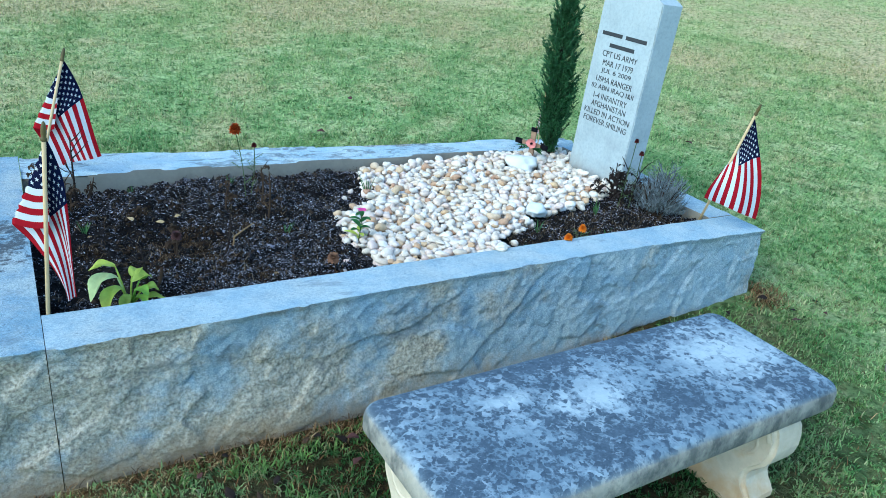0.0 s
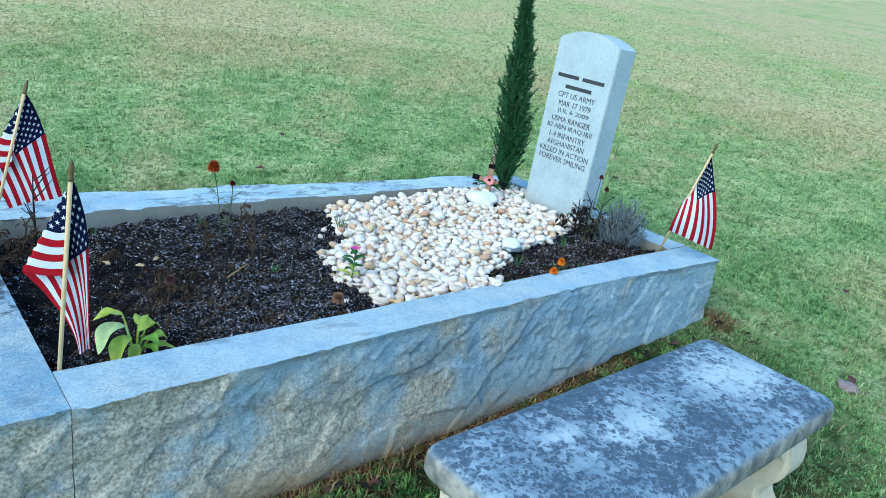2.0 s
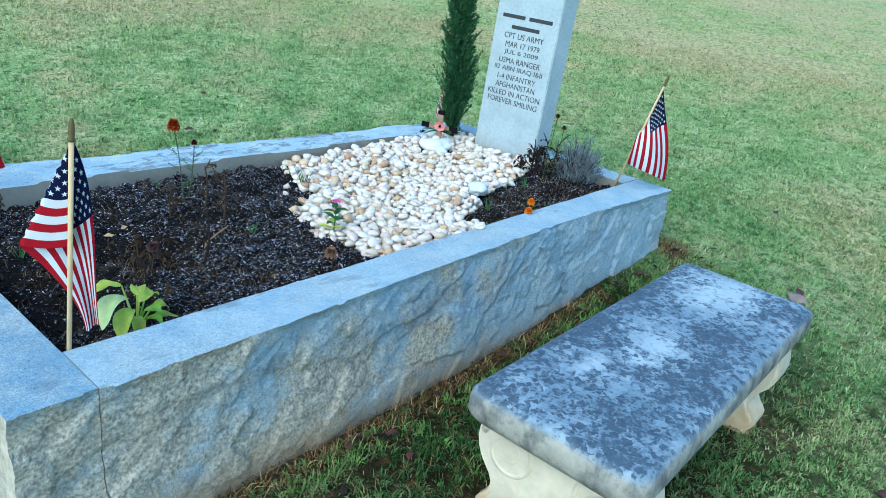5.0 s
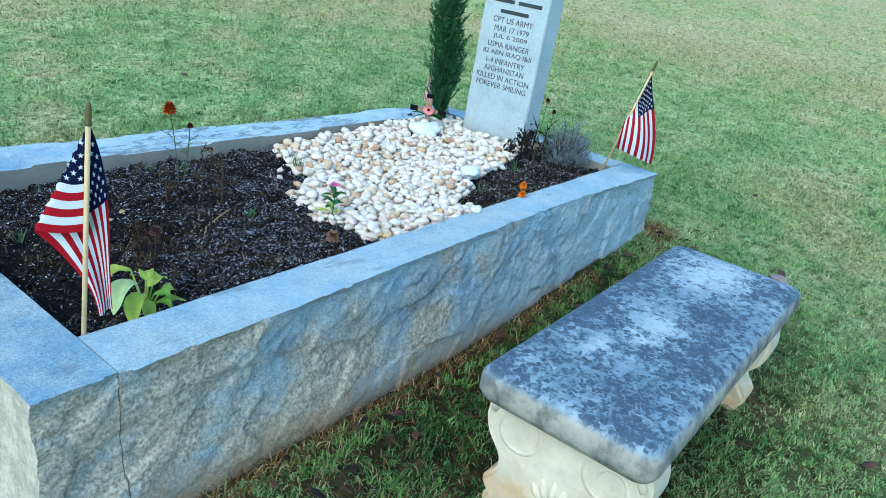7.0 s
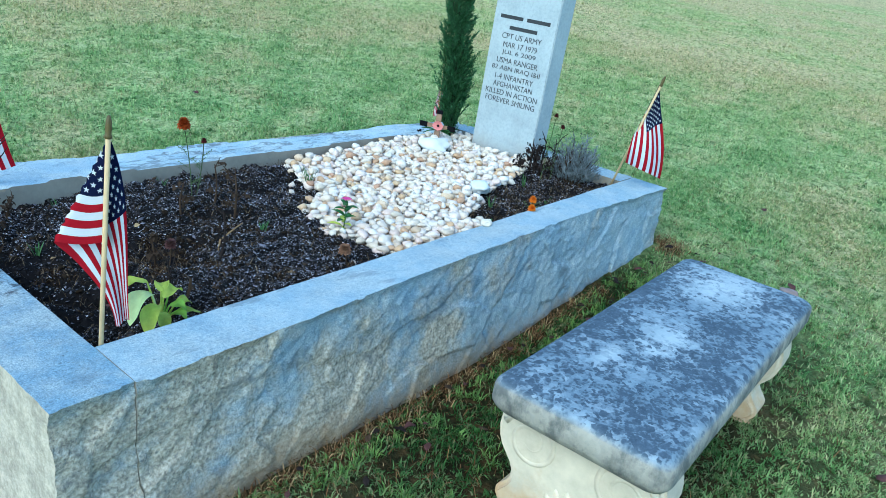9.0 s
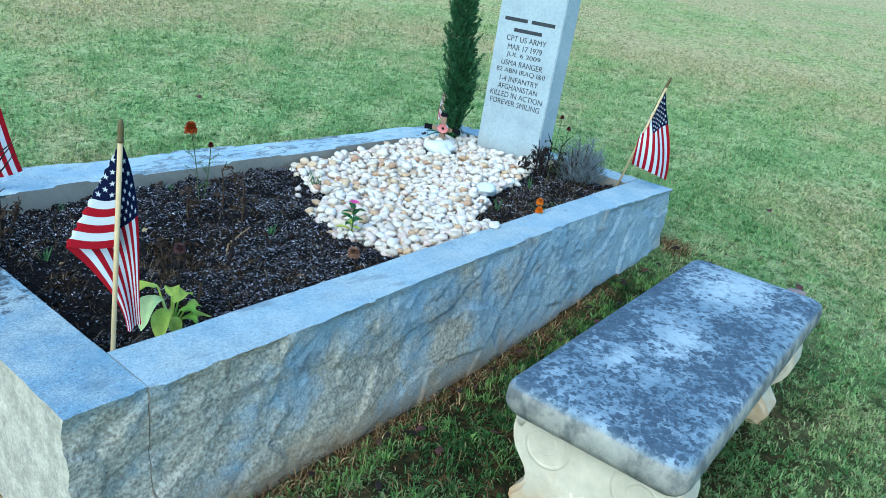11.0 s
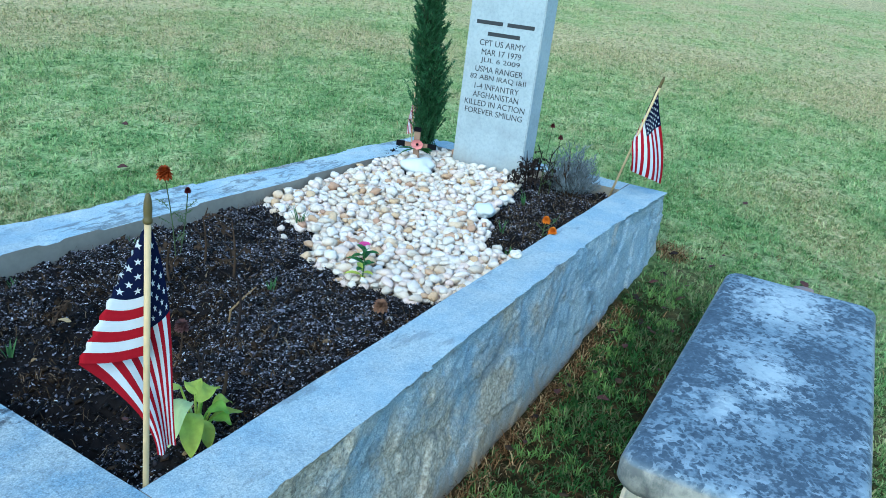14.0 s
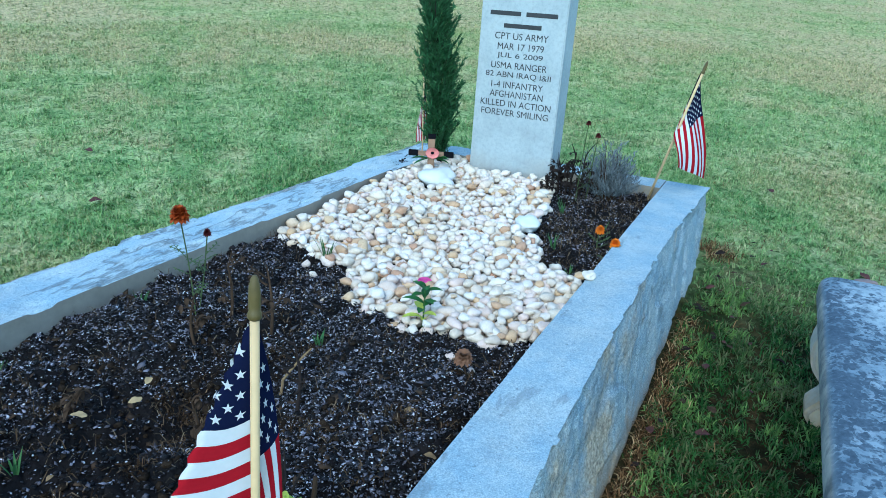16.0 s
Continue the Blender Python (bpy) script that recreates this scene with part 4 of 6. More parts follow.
def build_pebbles():
    bed = new("pebble_bed")
    tagged(bed, "bed of pale river pebbles in front of the headstone", "pebble bed")
    bed.location = (1.6, 0.7, SOIL)
    meshes = []
    for k in range(16):
        bm = pebble_mesh(100 + k)
        me = bpy.data.meshes.new("pebble")
        bm.to_mesh(me)
        bm.free()
        me.materials.append(M_PEBBLE)
        me.polygons.foreach_set("use_smooth", [True] * len(me.polygons))
        meshes.append(me)
    pts = []
    r = random.Random(5)
    for layer, tries, rise in ((0, 18000, 0.0), (1, 7000, 0.012), (2, 3500, 0.021)):
        mine = []
        for _ in range(tries):
            x, y = r.uniform(0.9, 2.36), r.uniform(0.17, 1.18)
            a = r.choice([r.uniform(0.008, 0.013), r.uniform(0.012, 0.018), r.uniform(0.014, 0.020)])
            if r.random() < 0.04:
                a *= 1.35
            jit = 0.02
            if not in_area(np.array(x + r.uniform(-jit, jit)), np.array(y + r.uniform(-jit, jit)), PEBBLE_AREA):
                continue
            if 2.20 < x < 2.40 and 0.55 < y < 0.93 or y < 0.185 or y > 1.155 - 0.025 * x or x > 2.32:
                continue
            if math.hypot(x - 1.966, y - 0.926) < 0.085 or math.hypot(x - 1.71, y - 0.466) < 0.052:
                continue
            gap = (0.80, 0.93, 1.15)[layer]
            if any((x - u) ** 2 + (y - w) ** 2 < (gap * (a + c)) ** 2 for u, w, c, _ in mine):
                continue
            mine.append((x, y, a, SOIL + float(mound(x, y)) + rise + a * 0.3 + r.uniform(0, 0.007)))
        pts += mine
    # a few strays on the soil
    for x, y in ((0.9, 0.62), (0.87, 0.34), (1.08, 0.86), (0.83, 0.27), (0.94, 0.73), (1.5, 0.3), (1.13, 0.92)):
        pts.append((x, y, r.uniform(0.009, 0.016), SOIL + 0.006))
    pts.sort(key=lambda p: p[0] + 0.35 * p[1] - 12 * (p[3] - SOIL))
    rest_v, rest_f, count = [], [], 0
    for k, (x, y, a, z) in enumerate(pts):
        m = pose(x, y, z, r.uniform(-22, 22), r.uniform(-22, 22), r.uniform(0, 360)) @ Matrix.Diagonal((a * r.uniform(1.05, 1.5), a * r.uniform(0.85, 1.08), a * r.uniform(0.66, 0.98), 1))
        me = meshes[r.randrange(16)]
        if k < 300:
            ob = new("pebble", me)
            ob.parent = bed
            ob.matrix_world = m
            ob.matrix_basis = Matrix.Translation((-1.6, -0.7, -SOIL)) @ m
        else:
            co = np.empty(len(me.vertices) * 3, np.float32)
            me.vertices.foreach_get("co", co)
            mm = np.array(Matrix.Translation((-1.6, -0.7, -SOIL)) @ m)
            rest_v.append(co.reshape(-1, 3) @ mm[:3, :3].T + mm[:3, 3])
            tri = np.array([p.vertices[:] for p in me.polygons])
            rest_f.append(tri + count)
            count += len(me.vertices)
    ob = from_arrays("loose_gravel", np.concatenate(rest_v), np.concatenate(rest_f), M_PEBBLE, bed, smooth=True)
    tagged(ob, "", "", kind="stuff")


def single_stone(name, x, y, z, size, seed, label, turn=0, material=None):
    bm = pebble_mesh(seed, 3)
    for v in bm.verts:
        v.co = Vector((v.co.x * size[0], v.co.y * size[1], v.co.z * size[2]))
    ob = link_mesh(name, bm, material or M_PEBBLE, smooth=True)
    ob.matrix_world = pose(x, y, z, 0, 0, turn)
    return tagged(ob, label, "stone")


# ---------------------------------------------------------------- headstone
def headstone():
    top = new("headstone")
    tagged(top, "upright white marble headstone with engraved dark lettering", "headstone")
    top.location = (2.224, 0.741, SOIL)
    top.rotation_euler = (0, radians(2.4), 0)
    x0, x1, half = 0.0, 0.112, 0.171
    n = 28
    ring = [(-half, -0.22)] + [(-half + 2 * half * i / n, 1.143 - SOIL + 0.044 * (1 - (2 * i / n - 1) ** 2)) for i in range(n + 1)] + [(half, -0.22)]
    bm = bmesh.new()
    a = [bm.verts.new((x0, y, z)) for y, z in ring]
    b = [bm.verts.new((x1, y, z)) for y, z in ring]
    m = len(ring)
    bm.faces.new(a)
    bm.faces.new(b[::-1])
    for i in range(m):
        j = (i + 1) % m
        bm.faces.new((a[j], a[i], b[i], b[j]))
    edges = [e for e in bm.edges if (e.verts[0].co.x == e.verts[1].co.x)]
    bmesh.ops.bevel(bm, geom=edges, offset=0.004, segments=2, affect="EDGES")
    bmesh.ops.recalc_face_normals(bm, faces=bm.faces[:])
    part("slab", bm, M_MARBLE, top)
    lines = [("", 0.245, 0), ("", 0.137, 0.121), ("CPT US ARMY", 0.196, 0.222), ("MAR 17 1979", 0.170, 0.325), ("JUL 6 2009", 0.170, 0.42), ("USMA RANGER", 0.207, 0.516),
             ("82 ABN IRAQ I&II", 0.243, 0.612), ("1-4 INFANTRY", 0.194, 0.712), ("AFGHANISTAN", 0.200, 0.808), ("KILLED IN ACTION", 0.265, 0.905), ("FOREVER SMILING", 0.254, 1.0)]
    for text, wide, down in lines:
        wide *= 1.09
        z = 0.986 - 0.369 * down - SOIL
        if not text:
            # unlettered bars, one for each word
            spans = [(-wide / 2, -wide * 0.04), (wide * 0.04, wide / 2)] if down == 0 else [(-wide / 2, wide / 2)]
            for y0, y1 in spans:
                part("inscription_bar", box_bm(-0.0012, 0.001, y0, y1, z - 0.008, z + 0.008), M_INK, top, "dark engraved bar")
            continue
        cu = bpy.data.curves.new("inscription", "FONT")
        cu.body, cu.align_x, cu.align_y = text, "CENTER", "CENTER"
        cu.size, cu.extrude, cu.offset = 0.034, 0.0008, 0.0
        tmp = new("inscription", cu)
        bpy.context.view_layer.update()
        me = bpy.data.meshes.new_from_object(tmp)
        bpy.data.objects.remove(tmp)
        co = np.empty(len(me.vertices) * 3, np.float32)
        me.vertices.foreach_get("co", co)
        co = co.reshape(-1, 3)
        mid, size = (co.max(0) + co.min(0)) / 2, co.max(0) - co.min(0)
        out = np.empty_like(co)
        out[:, 1] = -(co[:, 0] - mid[0]) * wide / size[0]
        out[:, 2] = z + (co[:, 1] - mid[1]) * 0.0245 / size[1]
        out[:, 0] = -co[:, 2] - 0.0002
        me.vertices.foreach_set("co", out.ravel())
        me.materials.clear()
        me.materials.append(M_INK)
        me.name = "inscription"
        ob = new("inscription", me)
        ob.parent = top
        tagged(ob, "dark engraved line of capitals")


# ---------------------------------------------------------------- bench
def rounded_rect(hx, hy, r, n=6):
    out = []
    for cx, cy, a0 in ((hx - r, hy - r, 0), (-hx + r, hy - r, 90), (-hx + r, -hy + r, 180), (hx - r, -hy + r, 270)):
        for i in range(n + 1):
            a = radians(a0 + 90 * i / n)
            out.append((cx + r * math.cos(a), cy + r * math.sin(a)))
    return out


def tube_bm(bm, pts, radii, sides=6):
    """A tapered tube along points."""
    pts = [Vector(p) for p in pts]
    rings = []
    for i, p in enumerate(pts):
        d = (pts[min(i + 1, len(pts) - 1)] - pts[max(i - 1, 0)]).normalized()
        u = d.orthogonal().normalized()
        if rings:
            u = (last - d * last.dot(d)).normalized()
        last = u
        w = d.cross(u)
        r = radii[i] if isinstance(radii, (list, tuple)) else radii
        rings.append([bm.verts.new(p + (u * math.cos(t) + w * math.sin(t)) * r) for t in [2 * math.pi * k / sides for k in range(sides)]])
    for a, b in zip(rings, rings[1:]):
        for k in range(sides):
            bm.faces.new((a[k], a[(k + 1) % sides], b[(k + 1) % sides], b[k]))
    bm.faces.new(rings[0][::-1])
    bm.faces.new(rings[-1])
    return bm


def bench():
    top = new("garden_bench")
    tagged(top, "weathered cast-stone bench with dark lichen on its seat and scrolled legs", "bench")
    cx, cy = 1.158, -0.618
    top.location = (cx, cy, ground_z(cx, cy))
    g = ground_z(cx, cy)
    hx, hy = 0.582, 0.211
    top.rotation_euler = (0, 0, radians(1.4))
    prof = [(0.06, 0.305), (0.032, 0.307), (0.018, 0.312), (0.011, 0.319), (0.005, 0.327), (0.0, 0.337), (0.0, 0.353), (0.0, 0.368), (0.003, 0.380), (0.010, 0.389), (0.020, 0.3945), (0.034, 0.396), (0.08, 0.3965), (0.15, 0.397)]
    bm = bmesh.new()
    rings = []
    for inset, z in prof:
        rings.append([bm.verts.new((x, y, z - g)) for x, y in rounded_rect(hx - inset, hy - inset, max(0.012, 0.04 - inset * 0.6))])
    for a, b in zip(rings, rings[1:]):
        for k in range(len(a)):
            j = (k + 1) % len(a)
            bm.faces.new((a[k], a[j], b[j], b[k]))
    bm.faces.new(rings[0][::-1])
    bm.faces.new(rings[-1])
    for v in bm.verts:
        v.co += 0.0022 * noise.noise_vector(v.co * 14) * (1 if v.co.z - 0 < 0.39 - g else 0.4)
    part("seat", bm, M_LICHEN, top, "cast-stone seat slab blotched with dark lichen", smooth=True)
    half = [(0.150, 0.325), (0.180, 0.312), (0.195, 0.292), (0.202, 0.265), (0.204, 0.236), (0.199, 0.208), (0.189, 0.186), (0.174, 0.167), (0.160, 0.150), (0.152, 0.132), (0.152, 0.114), (0.160, 0.098), (0.172, 0.084), (0.183, 0.068), (0.183, 0.05), (0.174, 0.036), (0.168, 0.03), (0.174, 0.02), (0.176, -0.06)]
    for lx in (-0.455, 0.425):
        bm = bmesh.new()
        outline = [(-w, z - g) for w, z in half] + [(w, z - g) for w, z in half[::-1]]
        a = [bm.verts.new((lx - 0.058, y, z)) for y, z in outline]
        b = [bm.verts.new((lx + 0.058, y, z)) for y, z in outline]
        bm.faces.new(a)
        bm.faces.new(b[::-1])
        for i in range(len(a)):
            j = (i + 1) % len(a)
            bm.faces.new((a[j], a[i], b[i], b[j]))
        bmesh.ops.recalc_face_normals(bm, faces=bm.faces[:])
        rim = [e for e in bm.edges if abs(e.verts[0].co.x - e.verts[1].co.x) < 1e-6]
        bmesh.ops.bevel(bm, geom=rim, offset=0.012, segments=3, affect="EDGES")
        leg = part("leg", bm, M_CAST, top, "cream cast-stone leg with scrolls")
        for face in (-1, 1):
            for side in (-1, 1):
                bm = bmesh.new()
                pts, rad = [], []
                for i in range(34):
                    t = i / 33
                    ang = 0.3 + t * 11.5
                    rr = 0.074 * (1 - 0.8 * t)
                    pts.append((lx + face * (0.058 - 0.005), side * (0.114 + rr * math.cos(ang)), 0.237 - g + rr * math.sin(ang)))
                    rad.append(0.0098 * (1 - 0.4 * t))
                tube_bm(bm, pts, rad, 6)
                part("scroll", bm, M_CAST, leg, smooth=True)
            bm = bmesh.new()
            for k in range(5):
                a = radians(-56 + 28 * k)
                tube_bm(bm, [(lx + face * 0.058, 0.012 * math.sin(a), 0.09 - g), (lx + face * 0.056, 0.05 * math.sin(a), 0.09 - g + 0.05 * math.cos(a)), (lx + face * 0.052, 0.062 * math.sin(a), 0.09 - g + 0.08 * math.cos(a))], [0.006, 0.011, 0.006], 8)
            part("shell_ornament", bm, M_CAST, leg, smooth=True)
    return top


# ---------------------------------------------------------------- stick flags
def star_pts(r):
    return [(r * (1 if k % 2 == 0 else 0.39) * math.sin(math.pi * k / 5), r * (1 if k % 2 == 0 else 0.39) * math.cos(math.pi * k / 5)) for k in range(10)]


def stick_flag(base, tip, right, fold, ends, label, hoist=0.255, fly=0.40, stick_r=0.0048, dirs=((0.3, -0.95), (0.5, -0.85)), last=(0.05, -1.0), pleat=0.010, seed=1, billow=0.0):
    """A small stick flag that hangs limp: a panel next to the stick, folded back, and the fly hanging down.
    fold: sideways place of the fold for the top and the bottom of the hoist; ends: (sideways, down) of the fly's top and bottom corner, from the top of the hoist."""
    base, tip = Vector(base), Vector(tip)
    axis = (tip - base).normalized()
    right = Vector((right[0], right[1], 0)).normalized()
    front = right.cross(Vector((0, 0, 1)))
    flag = new("stick_flag")
    tagged(flag, label, "flag", group="small flags on sticks")
    flag.location = base
    L = (tip - base).length
    bm = bmesh.new()
    tube_bm(bm, [axis * -0.06, axis * (L * 0.5), axis * (L - 0.04)], stick_r, 10)
    part("stick", bm, M_STICK, flag, "plain wooden dowel", smooth=True)
    bm = bmesh.new()
    k = stick_r / 0.0048
    prof = [(0.0052, -0.045), (0.0070, -0.043), (0.0070, -0.038), (0.0056, -0.036), (0.0060, -0.030), (0.0062, -0.022), (0.0055, -0.012), (0.0036, -0.003), (0.0018, 0.0)]
    tube_bm(bm, [axis * (L + z * k) for _, z in prof], [r * k for r, _ in prof], 12)
    part("finial", bm, M_GILT, flag, "dull gilt spear tip", smooth=True)
    T = axis * (L - 0.040 * k)
    down = -axis
    NU, NV = 40, 39
    wob = random.Random(seed).uniform(0, 6)

    def place(u, v):
        hp = down * (hoist * v)
        hx, hz, hd = hp.dot(right), hp.z, hp.dot(front)
        if fold is None:
            sx, sz, uf = hx, hz, 0.0
        else:
            sx, sz = fold[0] + (fold[1] - fold[0]) * v, hz
            uf = max(abs(sx - hx) / fly, 0.004)
        if u <= uf and fold is not None:
            t = u / uf
            x, z = hx + (sx - hx) * t, hz - 0.006 * math.sin(math.pi * t)
            depth = -stick_r * 0.6 - 0.005 * t
        else:
            t = (u - uf) / (1 - uf)
            ex, ez = ends[0][0] + (ends[1][0] - ends[0][0]) * v, ends[0][1] + (ends[1][1] - ends[0][1]) * v
            dx, dz = dirs[0][0] + (dirs[1][0] - dirs[0][0]) * v, dirs[0][1] + (dirs[1][1] - dirs[0][1]) * v
            d = math.hypot(ex - sx, ez - sz)
            h00, h10, h01, h11 = 2 * t**3 - 3 * t**2 + 1, t**3 - 2 * t**2 + t, -2 * t**3 + 3 * t**2, t**3 - t**2
            x = h00 * sx + h10 * dx * d + h01 * ex + h11 * last[0] * d
            z = h00 * sz + h10 * dz * d + h01 * ez + h11 * last[1] * d
            depth = -stick_r * 0.6 - 0.006 - 0.012 * min(1, t * 4) + pleat * math.sin(v * 8.5 + wob + 2.2 * t) * min(1, 2.5 * t)
            if fold is None:
                ease = t * t * (3 - 2 * t)
                depth += hd * (1 - ease) + billow * ease
        return T + right * x + Vector((0, 0, 1)) * z + front * depth

    verts = [place(i / NU, j / NV) for i in range(NU + 1) for j in range(NV + 1)]
    bm = bmesh.new()
    vs = [bm.verts.new(p) for p in verts]
    for i in range(NU):
        for j in range(NV):
            f = bm.faces.new((vs[i * (NV + 1) + j], vs[(i + 1) * (NV + 1) + j], vs[(i + 1) * (NV + 1) + j + 1], vs[i * (NV + 1) + j + 1]))
            f.smooth = True
            stripe = j // 3
            f.material_index = 2 if i < NU * 0.4 and stripe < 7 else stripe % 2
    cloth = part("cloth", bm, [M_RED, M_WHITE, M_BLUE], flag, "printed striped cloth hanging limp")
    # stars, printed on both sides
    bm = bmesh.new()
    for row in range(9):
        for col in range(6 if row % 2 == 0 else 5):
            su = 0.4 * (1 + 2 * col + (row % 2)) / 12
            sv = (7 / 13) * (row + 1) / 10
            r = 0.0070 * hoist / 0.255
            c = place(su, sv)
            du, dv = place(su + 0.012, sv) - c, place(su, sv + 0.02) - c
            if du.length < 1e-6 or dv.length < 1e-6:
                continue
            du, dv = du / (0.012 * fly), dv / (0.02 * hoist)
            nrm = du.cross(dv)
            if nrm.length < 1e-6:
                continue
            nrm.normalize()
            for sgn in (1, -1):
                ring = [bm.verts.new(place(su + a / fly, sv - b / hoist) + nrm * 0.0012 * sgn) for a, b in star_pts(r)]
                mid = bm.verts.new(c + nrm * 0.0012 * sgn)
                for q in range(10):
                    bm.faces.new((mid, ring[q], ring[(q + 1) % 10]))
    tagged(part("star_field", bm, M_WHITE, cloth, "white printed stars"), kind="stuff")
    return flag


# ---------------------------------------------------------------- plants
def leaf_bm(bm, base, direction, length, width, droop=0.5, cup=0.25, nu=7, nv=4, wave=0.0):
    """A pointed leaf as a curved sheet."""
    d = Vector(direction).normalized()
    side = d.cross(Vector((0, 0, 1)))
    side = side.normalized() if side.length > 1e-3 else Vector((1, 0, 0))
    p, rows = Vector(base), []
    for i in range(nu + 1):
        t = i / nu
        nrm = side.cross(d).normalized()
        w = width * 0.5 * (math.sin(math.pi * min(1, t * 0.94 + 0.05)) ** 0.75) * (1.15 - 0.35 * t)
        row = []
        for j in range(nv + 1):
            s = 2 * j / nv - 1
            row.append(bm.verts.new(p + side * (w * s) + nrm * (cup * w * s * s + wave * w * math.sin(9 * t + 3 * s))))
        rows.append(row)
        p = p + d * (length / nu)
        d = (d + Vector((0, 0, -droop / nu))).normalized()
    for a, b in zip(rows, rows[1:]):
        for j in range(nv):
            f = bm.faces.new((a[j], b[j], b[j + 1], a[j + 1]))
            f.smooth = True
    return bm


def bent(base, top, sag, n=6):
    base, top, sag = Vector(base), Vector(top), Vector(sag)
    return [base.lerp(top, i / n) + sag * math.sin(math.pi * i / n) for i in range(n + 1)]


def plant(name, x, y, label, category, z=None):
    ob = new(name)
    ob.location = (x, y, soil_z(np.array(x), np.array(y)) if z is None else z)
    return tagged(ob, label, category)


def dry_stalk(x, y, seed, tall, label, twigs=5, material=None, leaves=None):
    r = random.Random(seed)
    p = plant("dry_stalk", x, y, label, "dead plant")
    material = material or M_TWIG
    bm = bmesh.new()
    tip = (r.uniform(-0.02, 0.03), r.uniform(-0.02, 0.02), tall)
    tube_bm(bm, bent((0, 0, -0.02), tip, (r.uniform(-0.01, 0.01), r.uniform(-0.01, 0.01), 0)), [0.0046, 0.0043, 0.004, 0.0036, 0.003, 0.0024, 0.0014], 5)
    part("stem", bm, material, p, smooth=True)
    for k in range(twigs):
        t = r.uniform(0.2, 0.95)
        b = Vector(tip) * t
        a = r.uniform(0, 6.28)
        ln = r.uniform(0.25, 0.5) * tall
        bm = bmesh.new()
        tube_bm(bm, bent(b, b + Vector((math.cos(a) * ln * 0.6, math.sin(a) * ln * 0.6, ln * r.uniform(0.1, 0.9))), (0, 0, r.uniform(-0.01, 0.01)), 4), [0.0025, 0.0022, 0.0019, 0.0015, 0.0009], 4)
        if (leaves or material == M_TWIG) and r.random() < 0.75:
            for q in range(r.randrange(2, 6)):
                leaf_bm(bm, b + Vector((math.cos(a) * ln * 0.5, math.sin(a) * ln * 0.5, ln * 0.3)), (r.uniform(-1, 1), r.uniform(-1, 1), r.uniform(-0.8, 0.3)), r.uniform(0.012, 0.026), 0.011, 1.4, 0.7, 3, 2)
        part("twig", bm, material, p)
    return p


def tuft(x, y, seed, n, tall, label, material=None):
    r = random.Random(seed)
    p = plant("grass_tuft", x, y, label, "grass")
    for k in range(n):
        a = r.uniform(0, 6.28)
        bm = bmesh.new()
        leaf_bm(bm, (r.uniform(-0.006, 0.006), r.uniform(-0.006, 0.006), -0.005), (math.cos(a) * 0.4, math.sin(a) * 0.4, 1), tall * r.uniform(0.6, 1.1), 0.0045, r.uniform(0.1, 0.7), 0.3, 5, 2)
        part("blade", bm, material or M_TUFT, p)
    return p


def flower_head(parent, at, radius, layers, material, seed, label, core=None):
    r = random.Random(seed)
    bm = bmesh.new()
    for l in range(layers):
        n = 11 - l
        for k in range(n):
            a = 2 * math.pi * (k + 0.5 * (l % 2)) / n + r.uniform(-0.15, 0.15)
            lift = -0.35 + 0.45 * l
            leaf_bm(bm, Vector(at) + Vector((0, 0, radius * 0.07 * l)), (math.cos(a), math.sin(a), lift), radius * (0.95 - 0.06 * l), radius * 0.6, 0.5, 0.5, 4, 2, 0.3)
    return part("blossom", bm, material, parent, label)


def hosta():
    r = random.Random(3)
    p = plant("leafy_plant", 0.214, 0.280, "pale yellow-green broad-leaved plant drooping over the soil", "plant")
    # turn, length, width, height and reach of the stalk, rise of the blade, droop, tint
    spread = [(205, 0.110, 0.050, 0.100, 0.030, 0.75, 3.1, 1), (222, 0.095, 0.042, 0.075, 0.030, 0.45, 2.9, 0), (250, 0.062, 0.030, 0.050, 0.02, 0.2, 2.5, 0), (165, 0.070, 0.036, 0.125, 0.03, 0.35, 1.2, 0),
              (10, 0.062, 0.044, 0.075, 0.008, 0.9, 1.8, 3), (60, 0.052, 0.034, 0.085, 0.02, 0.6, 1.4, 0), (318, 0.045, 0.034, 0.06, 0.02, 0.5, 1.6, 2), (338, 0.070, 0.028, 0.03, 0.025, 0.25, 0.7, 0),
              (350, 0.044, 0.034, 0.055, 0.035, 0.5, 1.5, 3), (305, 0.040, 0.028, 0.045, 0.03, 0.4, 1.6, 2), (25, 0.042, 0.030, 0.07, 0.035, 0.5, 1.3, 2)]
    for turn, ln, wide, h, out, rise, droop, tint in spread:
        a = radians(turn + r.uniform(-5, 5))
        b = Vector((out * math.cos(a), out * math.sin(a), h))
        bm = bmesh.new()
        tube_bm(bm, bent((0, 0, -0.01), b, (0, 0, 0.008), 4), [0.003, 0.003, 0.0027, 0.0025, 0.002], 5)
        leaf_bm(bm, b, (math.cos(a), math.sin(a), rise), ln, wide, droop, 0.35, 11, 7, 0.22)
        part("leaf", bm, (M_LIME, M_LIME_PALE, M_FRESH, M_LIME)[tint], p, smooth=True)


